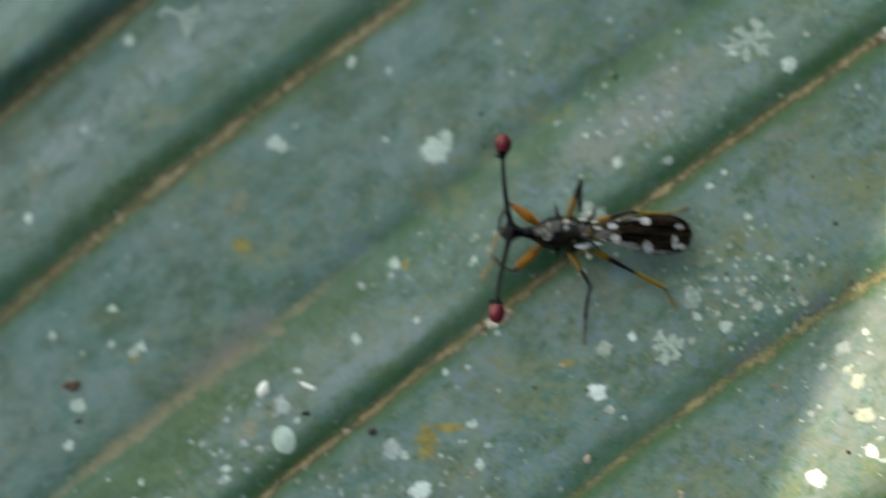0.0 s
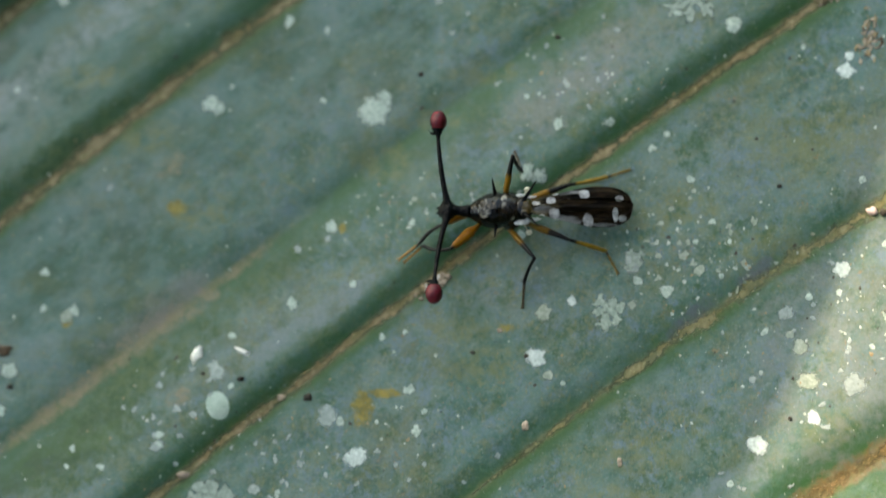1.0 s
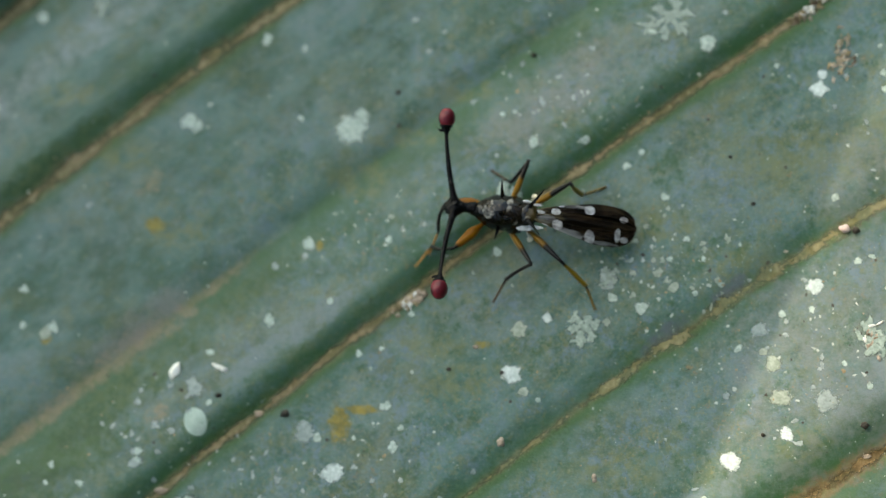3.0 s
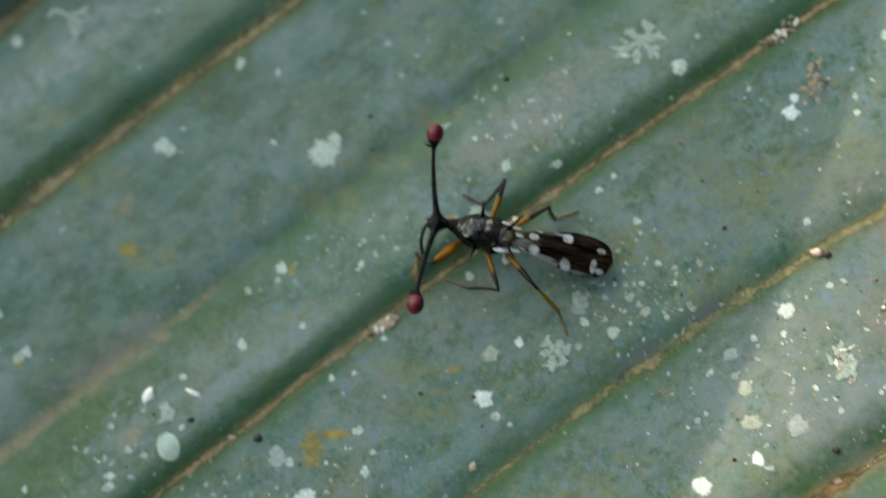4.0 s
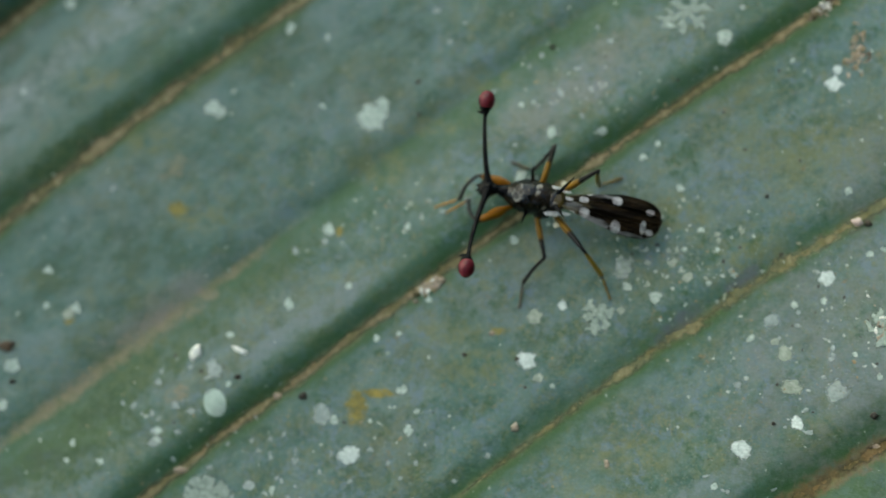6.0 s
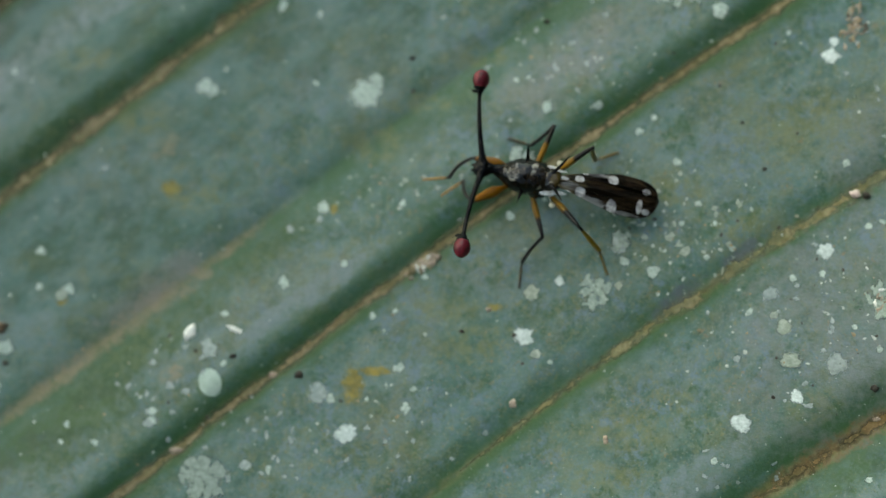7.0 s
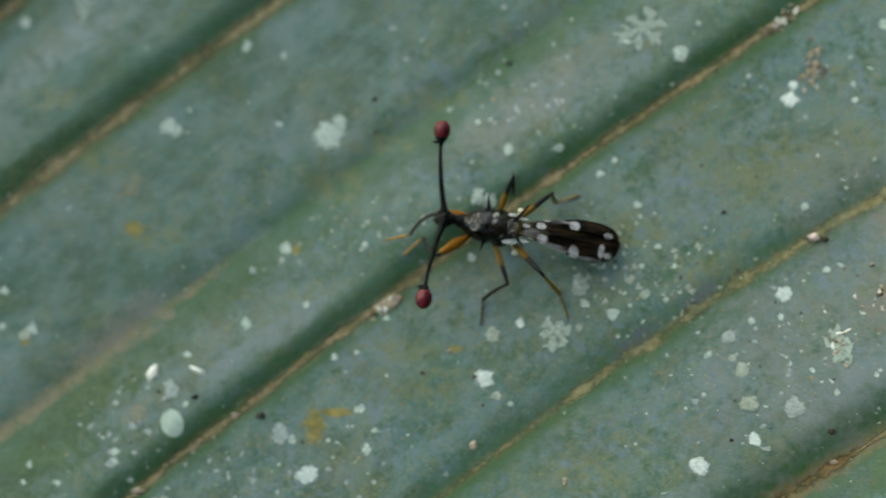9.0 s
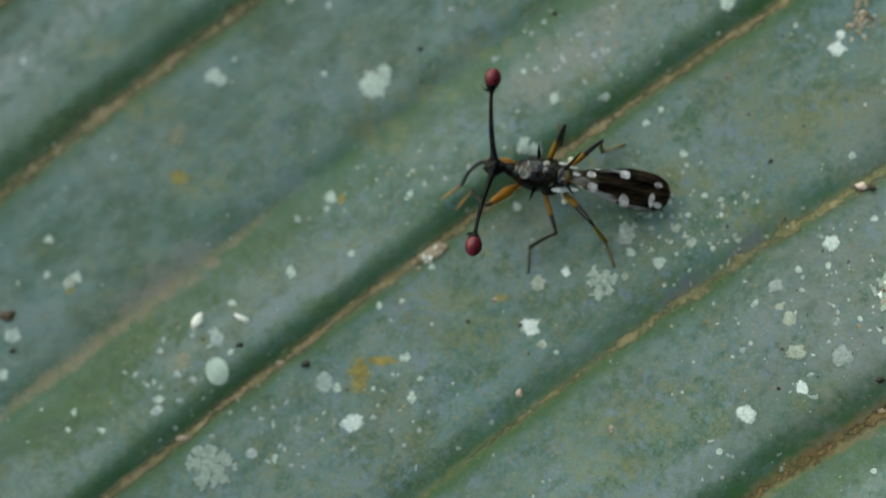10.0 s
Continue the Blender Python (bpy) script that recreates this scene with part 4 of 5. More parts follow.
# ---------------------------------------------------------------- building
leaf = build_leaf()
bm = bmesh.new()
tube(bm, smooth_line([(-62, -46, -6.5), (-78, -57, -19), (-118, -86, -90), (-160, -118, -420), (-172, -126, -1110)], 6),
     [1.0 + 0.10 * q for q in range(25)], 12)
part("leaf_stalk", bm, M_BARK, leaf, "tan leaf stalk rising from the ground")
for i, x0, x1, half, high, material, seed, label in (
        (0, -24, -4, 0.44, 0.03, M_VEIN, 1, "raised tan vein"), (1, -24, 2, 0.46, 0.03, M_VEIN, 2, "raised tan vein"),
        (3, -16, 21, 0.33, 0.028, M_VEIN, 3, "raised tan vein"), (4, 1, 21, 0.44, 0.012, M_OLIVE_VEIN, 4, "flat olive-yellow vein"),
        (5, 6, 17.0, 0.38, 0.03, M_RUST_VEIN, 5, "rusty brown crumbling vein"),
        (5, 16.5, 24, 0.26, 0.03, M_VEIN, 7, "raised tan vein"), (-1, -30, -8, 0.44, 0.03, M_VEIN, 6, "raised tan vein")):
    build_vein(leaf, i, x0, x1, half, high, material, seed, label)

lichens(leaf, M_LICHEN, ((-2.60, 5.22, 0.62, 0.54), (-2.20, 5.76, 0.28, 0.34), (-8.80, 5.72, 0.38, 0.31), (-8.46, 5.54, 0.30, 0.27),
                         (-5.85, 8.85, 0.29, 0.18), (-4.39, 8.47, 0.20, 0.10), (-14.68, 10.02, 0.29, 0.22), (-16.27, 6.46, 0.15, 0.12),
                         (-4.51, 5.73, 0.18, 0.10), (10.69, 8.09, 0.31, 0.31), (8.57, 8.66, 0.29, 0.14)))
lichens(leaf, M_LICHEN, ((4.24, 4.54, 0.20, 0.22), (6.13, 4.56, 0.20, 0.18),
                         (7.60, 3.62, 0.18, 0.14), (8.16, 4.14, 0.12, 0.10), (13.17, 7.28, 0.12, 0.08), (16.99, 6.24, 0.14, 0.16),
                         (16.95, 6.86, 0.14, 0.14), (15.04, 2.25, 0.15, 0.15), (2.86, 0.49, 0.20, 0.18), (4.11, 1.10, 0.10, 0.10)), 0.22)
crust("lichen_spot", M_DISC, leaf, -8.20, -5.60, 0.34, 0.43, 0.012, 0.03, radians(22), 1.0, "smooth oval pale lichen disc")
lichens(leaf, M_LICHEN, ((-7.75, -3.06, 0.20, 0.14), (-5.55, -1.90, 0.22, 0.24), (-3.28, -1.24, 0.18, 0.14), (-13.77, -2.02, 0.2, 0.22),
                         (-14.93, -0.57, 0.16, 0.20), (-14.91, -1.93, 0.14, 0.14), (-10.33, -6.65, 0.16, 0.18), (-13.59, -7.15, 0.12, 0.10),
                         (-13.79, -7.77, 0.12, 0.10), (-12.46, -7.80, 0.16, 0.12), (-0.98, -6.57, 0.18, 0.18),
                         (-1.26, -5.08, 0.20, 0.18), (-0.69, -5.87, 0.12, 0.10), (-2.25, -3.14, 0.14, 0.14), (-1.42, -2.98, 0.10, 0.10),
                         (-3.74, -6.20, 0.20, 0.16), (-5.99, -8.76, 0.20, 0.12), (-0.32, -1.73, 0.14, 0.12), (-4.15, 0.96, 0.24, 0.22)), 0.25)
lichens(leaf, M_LICHEN, ((7.00, -1.26, 0.22, 0.18), (6.78, -0.28, 0.14, 0.12),
                         (8.03, -1.66, 0.24, 0.22), 
                         (11.42, -3.14, 0.20, 0.10), (13.01, -1.93, 0.16, 0.12), (10.04, -8.50, 0.14, 0.14), (15.91, -4.57, 0.12, 0.14),
                         (4.29, -4.90, 0.10, 0.10), (15.75, -0.06, 0.14, 0.14), (16.26, 0.08, 0.16, 0.08), (15.38, -9.13, 0.14, 0.12)), 0.16)
lichens(leaf, M_LICHEN, ((-16.12, -4.24, 0.35, 0.31), (-16.40, -5.72, 0.22, 0.22), (-13.60, -7.08, 0.12, 0.08), (-10.33, -7.01, 0.15, 0.20),
                         (3.06, 2.75, 0.38, 0.26), (3.50, 2.62, 0.26, 0.30), (-17.25, -1.58, 0.2, 0.16), (-18.31, 2.94, 0.22, 0.2)), 0.2)
lichens(leaf, M_CHALK, ((14.63, 6.31, 0.31, 0.30), (14.80, 6.86, 0.18, 0.18), (11.01, -7.13, 0.31, 0.37), (12.97, -6.22, 0.22, 0.27),
                        (14.18, -0.93, 0.29, 0.29), (3.35, -3.93, 0.32, 0.34), (4.65, -1.98, 0.20, 0.18), (-3.15, -7.46, 0.33, 0.41)), 0.18)
lichens(leaf, M_GREENISH, ((3.63, -2.34, 0.27, 0.29), (6.77, -2.14, 0.16, 0.18), (9.19, -0.92, 0.22, 0.20), (8.65, -0.37, 0.20, 0.16),
                           (12.64, -3.70, 0.31, 0.29), (12.79, -4.94, 0.29, 0.37), (12.30, -3.26, 0.14, 0.20), (3.76, -4.60, 0.18, 0.18),
                           (-14.01, -2.27, 0.24, 0.28), (-12.29, 10.53, 0.36, 0.41)), 0.16)
lichens(leaf, M_FAINT, ((6.84, -0.59, 0.34, 0.40), (12.17, -2.50, 0.33, 0.24), (14.38, -5.05, 0.41, 0.41), (10.95, -4.84, 0.14, 0.14),
                        (-4.19, -6.01, 0.40, 0.36), (-6.85, -8.60, 0.20, 0.20), (-10.41, -7.08, 0.2, 0.3), (-8.29, -4.32, 0.5, 0.3)), 0.22)
feathery_lichen(leaf, M_DULL, 9.31, 9.21, [(0.2, 1.0, 0.18), (1.2, 1.0, 0.18), (2.4, 0.9, 0.17), (3.4, 1.5, 0.17), (4.4, 1.2, 0.20), (5.4, 1.2, 0.20)], 1)
feathery_lichen(leaf, M_ROSETTE, 6.00, -2.31, [(0.25, 0.62, 0.22), (1.25, 0.55, 0.22), (2.4, 0.85, 0.18), (3.3, 0.75, 0.18), (4.3, 0.95, 0.18), (5.2, 0.75, 0.20)], 2)
feathery_lichen(leaf, M_DULL, -8.44, -8.94, [(0.2, 1.1, 0.36), (1.4, 0.8, 0.34), (2.4, 0.9, 0.34), (3.2, 1.0, 0.34), (4.3, 1.1, 0.34), (5.3, 1.2, 0.34)], 3)
feathery_lichen(leaf, M_DULL, -12.74, 11.02, [(0.2, 1.2, 0.20), (5.4, 1.4, 0.16), (2.8, 0.9, 0.18), (5.9, 1.2, 0.16)], 4)
feathery_lichen(leaf, M_ROSETTE, 16.08, -2.88, [(0.5, 0.5, 0.20), (1.8, 0.9, 0.20), (2.9, 0.8, 0.14), (4.6, 0.7, 0.26), (5.2, 0.9, 0.24), (5.9, 0.6, 0.22)], 5)
feathery_lichen(leaf, M_DULL, 6.92, -0.49, [(0.8, 0.5, 0.12), (2.2, 0.5, 0.12), (4.0, 0.6, 0.12), (5.5, 0.4, 0.12)], 6)
lichens(leaf, M_FAINT, ((-0.20, 9.42, 0.16, 0.14), (0.93, 8.92, 0.10, 0.10), (0.34, 8.17, 0.12, 0.10), (-12.55, 2.59, 0.18, 0.14), (2.86, 4.08, 0.10, 0.10),
                        (4.06, 10.12, 0.16, 0.14), (5.94, 8.64, 0.10, 0.08), (-5.39, 0.14, 0.16, 0.14), (-10.41, -4.84, 0.15, 0.13),
                        (-10.32, -4.43, 0.09, 0.10), (11.35, 9.26, 0.12, 0.10), (-4.27, 0.50, 0.13, 0.15)), 0.22)
lichens(leaf, M_LICHEN, ((9.70, 0.85, 0.14, 0.12), (9.08, 0.12, 0.12, 0.10), (9.95, -1.15, 0.11, 0.12), (10.28, 0.11, 0.11, 0.09), (10.86, -0.82, 0.12, 0.16),
                         (11.6, 0.6, 0.09, 0.07), (14.05, -1.79, 0.15, 0.12), (-1.12, 1.0, 0.16, 0.12), (-7.71, -4.91, 0.12, 0.14), (8.95, 2.42, 0.18, 0.14),
                         (3.08, 5.64, 0.11, 0.10), (3.54, 5.73, 0.10, 0.08), (18.2, 9.12, 0.22, 0.26), (16.9, 7.89, 0.11, 0.10), (17.6, 7.44, 0.05, 0.14),
                         (-1.81, -3.70, 0.07, 0.07), (-2.41, -6.24, 0.10, 0.07), (15.1, -3.75, 0.11, 0.13), (17.3, -3.93, 0.12, 0.10),
                         (15.4, 7.9, 0.07, 0.07), (-1.7, -5.7, 0.06, 0.06)), 0.2)
rnd = random.Random(21)
for cx, cy, sx, sy, n, material in ((-9.8, -6.0, 1.6, 1.0, 16, M_FAINT), (-6.5, -8.0, 1.6, 0.8, 12, M_FAINT), (-4.2, -7.2, 1.2, 0.8, 8, M_FAINT), (0.6, 1.6, 1.4, 0.7, 9, M_FAINT),
                                    (9.0, 0.2, 1.3, 0.8, 22, M_GREENISH), (12.6, -4.0, 1.3, 1.4, 14, M_FAINT), (10.4, -8.8, 1.6, 0.5, 9, M_FAINT), (5.0, 6.6, 1.4, 0.9, 12, M_FAINT),
                                    (-0.6, -7.8, 1.4, 0.8, 8, M_FAINT), (16.6, 5.6, 0.9, 1.3, 10, M_FAINT)):
    lichens(leaf, material, [(cx + rnd.gauss(0, sx), cy + rnd.gauss(0, sy), rnd.uniform(0.07, 0.16), rnd.uniform(0.05, 0.13)) for _ in range(n)], 0.3)
specks(leaf)

# loose grains and scraps lying on the blade
TAN = "small tan plant crumb lying on the leaf"
for q, (x, y, rx, ry) in enumerate(((2.94, -6.42, 0.14, 0.16), (6.24, -7.71, 0.09, 0.17),
                                    (2.04, -2.97, 0.10, 0.08), (-5.93, -5.31, 0.19, 0.12), (-9.50, -8.07, 0.24, 0.14), (15.74, -7.00, 0.15, 0.08))):
    tagged(crumb("crumb", M_TAN, x, y, rx, ry, TAN, "crumb", 0.42, q * 3.1), group="tan crumbs on the leaf")
tagged(crumb("crumb", crust_material("pink_crumb", (0.50, 0.36, 0.32), (0.72, 0.60, 0.56)), 15.34, 1.13, 0.18, 0.15,
             "pinkish crumb beside a dark grain on the vein", "crumb", 0.8, 8.0), group="tan crumbs on the leaf")
for q, (x, y, r) in enumerate(((-4.93, -5.32, 0.15), (1.05, -3.77, 0.08), (-7.37, -4.64, 0.10), (-8.78, -4.43, 0.07), (2.99, -3.92, 0.08),
                               (4.25, 7.93, 0.09), (10.61, 5.30, 0.05), (11.37, 3.86, 0.06), (12.12, 2.09, 0.08), (15.72, 1.06, 0.14),
                               (-0.83, 6.63, 0.085), (-16.08, -4.83, 0.10), (15.70, -5.93, 0.13), (12.16, -6.23, 0.07))):
    tagged(crumb("grit_grain", M_DARK, x, y, r * 1.1, r * 0.9, "dark round grain of dirt on the leaf", "grit", 0.8, q * 2.3),
           group="dark grains on the leaf")
crumb("husk_flake", M_BROWN, -16.39, -3.47, 0.32, 0.22, "brown curled husk scrap lying on the leaf", "husk", 0.3, 5.0)
crumb("husk_flake", M_WHITE, -9.06, -3.71, 0.33, 0.18, "shiny white husk flake lying on the leaf", "husk", 0.35, 11.0, radians(62))


def splinter():
    """A short pale splinter with broken, blunt ends."""
    bm = bmesh.new()
    bmesh.ops.create_grid(bm, x_segments=14, y_segments=4, size=1.0)
    for v in bm.verts:
        x, y = v.co.x, v.co.y
        w = 0.25 * (1 - 0.22 * x) * min(1.0, 0.72 + 1.6 * (1 - abs(x))) + 0.07 * noise.noise(Vector((x * 3, 0, 1)))
        v.co = Vector((0.82 * x + 0.06 * y + 0.07 * noise.noise(Vector((y * 4, x, 3))) * abs(x), y * w,
                       0.10 * (1 - y * y) + 0.03 * noise.noise(Vector((x * 5, y * 5, 2))))) * MM
    bmesh.ops.solidify(bm, geom=bm.faces[:], thickness=0.10 * MM)
    ob = part("wood_splinter", bm, M_WHITE, None)
    ob.matrix_basis = Matrix.Translation(on_leaf(16.86, -8.90, 0.14) * MM) @ pose(0, 0, 0, 0, 0, 37)
    return tagged(ob, "white blunt-ended wood splinter lying on the leaf", "splinter")


splinter()


def scrap(x, y, n, spread, materials, seed, label, lean=0.0, thin=0.6, size=1.0):
    """A little heap of torn plant bits."""
    rnd = random.Random(seed)
    top = new("plant_scrap")
    top.location = on_leaf(x, y) * MM
    tagged(top, label, "plant scrap")
    for q in range(n):
        gx, gy = rnd.gauss(0, spread * thin), rnd.gauss(0, spread)
        px, py = gx * math.cos(lean) - gy * math.sin(lean), gx * math.sin(lean) + gy * math.cos(lean)
        r = rnd.uniform(0.030, 0.095) * size
        bm = bmesh.new()
        got = bmesh.ops.create_icosphere(bm, subdivisions=2, radius=1.0)
        turn, long = rnd.uniform(0, 3.1), rnd.uniform(1.0, 3.0)
        z = on_leaf(x + px, y + py).z - on_leaf(x, y).z
        for v in got["verts"]:
            d = v.co.copy()
            k = 1 + 1.3 * noise.noise(d * 2.0 + Vector((q * 1.7, seed, 0)))
            ox, oy = d.x * r * long * k, d.y * r * k
            v.co = Vector((px + ox * math.cos(turn) - oy * math.sin(turn), py + ox * math.sin(turn) + oy * math.cos(turn),
                           z + 0.035 + d.z * r * 0.14)) * MM
        part("scrap_bit", bm, materials[q % len(materials)], top)


scrap(-0.42, -1.22, 30, 0.34, (M_STRAW, M_TAN, M_WHITE, M_TAN, M_STRAW), 3, "crumbly tan scraps gathered along the vein", radians(-54), 0.3)
scrap(14.4, vein_y(3, 14.4), 30, 0.40, (M_TAN, M_STRAW, M_WHITE, M_TAN, M_BROWN), 6, "pale crumbly scraps caught on the vein", radians(-54), 0.3)
scrap(15.5, 7.60, 70, 0.40, (M_TAN, M_STRAW, M_TAN, M_PALE_TAN, M_STRAW, M_PALE_TAN, M_BROWN), 5, "brown and tan torn scraps of plant matter", -0.15, 0.45, 0.6)
scrap(16.1, -2.80, 16, 0.34, (M_TAN, M_WHITE, M_WHITE, M_TAN, M_BROWN), 8, "pinkish white torn scraps of plant matter", 0.4, 0.6, 0.7)
scrap(18.1, -1.0, 40, 0.55, (M_TAN, M_BROWN, M_WHITE, M_STRAW, M_TAN, M_DARK), 12, "brown and pinkish litter of torn plant bits", radians(30), 0.9, 0.65)


crumb("husk_flake", M_WHITE, -7.30, -3.66, 0.34, 0.10, "pale torn husk flake lying on the leaf", "husk", 0.25, 7.0, radians(-25))

fly, head, legs = build_fly()


def overhead_leaf(name, outline, length):
    """A plain broad leaf blade, flat on x and y, with a folded midrib; sizes in mm."""
    bm = bmesh.new()
    n, m = 26, 10
    rows = []
    for i in range(n + 1):
        f = i / n
        half = outline * math.sin(math.pi * min(max(f, 0.004), 0.996)) ** 0.7
        rows.append([bm.verts.new(Vector(((f - 0.5) * length, half * (j / m - 0.5) * 2, 3.0 * abs(j / m - 0.5) + 1.5 * noise.noise(Vector((f * 5, j * 0.4, 1))))) * MM)
                     for j in range(m + 1)])
    for a, b in zip(rows, rows[1:]):
        for j in range(m):
            bm.faces.new((a[j], a[j + 1], b[j + 1], b[j]))
    bmesh.ops.solidify(bm, geom=bm.faces[:], thickness=0.3 * MM)
    return part(name, bm, M_OVER, None)


M_OVER = plain_leaf_material()
# out of view: added to block the sun, with trunk and twigs as support
unseen_sapling = new("unseen_sapling")
tagged(unseen_sapling, "slender unseen tree added so that two broad leaves shade the place", "tree")
bm = bmesh.new()
tube(bm, smooth_line([(-420, 520, -1150), (-400, 500, -500), (-380, 470, 100), (-520, 560, 700), (-900, 920, 1350)], 5),
     [14 - 0.5 * q for q in range(21)], 12)
part("trunk", bm, M_BARK, unseen_sapling)
bm = bmesh.new()
tube(bm, smooth_line([(-380, 470, 100), (-280, 330, 190), (-130, 220, 130), (-44, 131, 74)], 5), [4 - 0.15 * q for q in range(16)], 8)
part("twig", bm, M_BARK, unseen_sapling)
bm = bmesh.new()
tube(bm, smooth_line([(-900, 920, 1350), (-960, 1010, 1420), (-960, 1130, 1410)], 5), [4 - 0.2 * q for q in range(11)], 8)
part("twig", bm, M_BARK, unseen_sapling)
shade_leaf = overhead_leaf("broad_leaf", 34, 150)
far_leaf = overhead_leaf("broad_leaf", 60, 260)
shade_leaf.parent = far_leaf.parent = unseen_sapling


def unseen_wall():
    """An unseen dark wall, added to block skylight from one side of the place, lumpy like massed leaves."""
    bm = bmesh.new()
    rows, n, m = [], 90, 26
    for i in range(n + 1):
        a = radians(-160 + 220 * i / n)
        top = 1.9 + 0.7 * noise.noise(Vector((a * 2.5, 0, 4))) + 0.35 * noise.noise(Vector((a * 8, 0, 6)))
        row = []
        for j in range(m + 1):
            z = -1.15 + (top + 1.15) * j / m
            r = 1.9 + 0.30 * noise.noise(Vector((a * 5, z * 2.4, 1))) + 0.16 * noise.noise(Vector((a * 14, z * 7, 2)))
            row.append(bm.verts.new((r * math.cos(a), r * math.sin(a), z)))
        rows.append(row)
    for a, b in zip(rows, rows[1:]):
        for j in range(m):
            bm.faces.new((a[j], b[j], b[j + 1], a[j + 1]))
    bmesh.ops.solidify(bm, geom=bm.faces[:], thickness=0.05)
    k = Mat("unseen_foliage")
    col = k.mix(k.noise(0.012, 5, 0.7), (0.012, 0.030, 0.010), (0.055, 0.105, 0.030))
    k.bump(k.noise(0.03, 4, 0.7), 1.0, 20.0)
    ob = part("backdrop", bm, k.done(col, 0.6, 0.3), None)
    return tagged(ob, "unseen dark green wall added to block light from one side", "foliage", kind="structure")


unseen_wall()


def overhead_blocker():
    """Unseen massed leaves, added overhead to darken reflections, with a gap in the middle for highlights, open towards
    the sun.
    """
    bm = bmesh.new()
    rows, n, m = [], 48, 14
    for i in range(m + 1):
        row = []
        for j in range(n):
            a = 2 * math.pi * j / n
            edge = 1.00 + 0.22 * noise.noise(Vector((math.cos(a) * 2, math.sin(a) * 2, 3))) + 0.12 * noise.noise(Vector((math.cos(a) * 6, math.sin(a) * 6, 5)))
            r = edge * (0.14 + 0.86 * i / m)
            off = 0.02 + 0.50 * i / m
            x, y = r * math.cos(a) + off, r * math.sin(a) - off
            row.append(bm.verts.new((x, y, 1.65 + 0.12 * noise.noise(Vector((x * 4, y * 4, 1))) + 0.05 * noise.noise(Vector((x * 13, y * 13, 2))))))
        rows.append(row)
    for a, b in zip(rows, rows[1:]):
        for j in range(n):
            bm.faces.new((a[j], a[(j + 1) % n], b[(j + 1) % n], b[j]))
    bmesh.ops.solidify(bm, geom=bm.faces[:], thickness=0.04)
    ob = part("overhead_blocker", bm, bpy.data.materials["unseen_foliage"], None)
    return tagged(ob, "unseen dark green ring added overhead to shape the reflections", "foliage", kind="structure")


overhead_blocker()

bm = bmesh.new()
bmesh.ops.create_grid(bm, x_segments=40, y_segments=40, size=400.0)
for v in bm.verts:
    v.co.z = -1.1 + 0.05 * noise.noise(v.co * 0.5)
ground = part("ground", bm, soil_material(), None)
tagged(ground, "dark forest soil far below the leaf", "ground", kind="structure")


# ---------------------------------------------------------------- motion
# seconds, x, y in mm, heading, head turn in degrees
FLY = ((0.0, 2.08, 1.60, 179.4, -2.0), (0.3, 2.00, 1.46, 180.2, -2.0), (0.5, 1.90, 1.20, 182.4, -4.0), (1.0, 2.08, 1.06, 182.0, -3.4),
       (1.5, 2.62, 1.49, 175.6, 2.7), (2.0, 2.91, 1.58, 175.1, 3.3), (2.5, 3.06, 1.53, 175.5, 3.2), (2.7, 3.04, 1.54, 174.5, 4.5),
       (3.8, 3.37, 1.77, 167.8, 5.2), (4.0, 3.39, 1.80, 166.7, 6.7), (4.5, 3.52, 1.88, 166.5, 6.6), (5.0, 3.40, 1.85, 168.4, 5.8),
       (5.5, 3.43, 1.86, 168.9, 5.2), (5.7, 3.54, 1.81, 169.5, 4.2), (6.8, 3.54, 1.63, 168.6, 5.5), (7.0, 3.52, 1.58, 168.9, 4.8),
       (7.5, 3.56, 1.55, 167.7, 6.1), (8.0, 3.52, 1.67, 165.6, 8.2), (8.5, 3.55, 1.39, 172.3, 1.6), (9.0, 3.56, 1.36, 171.4, 2.8),
       (9.5, 3.64, 1.38, 170.8, 3.0), (10.0, 3.68, 1.33, 171.3, 2.6))
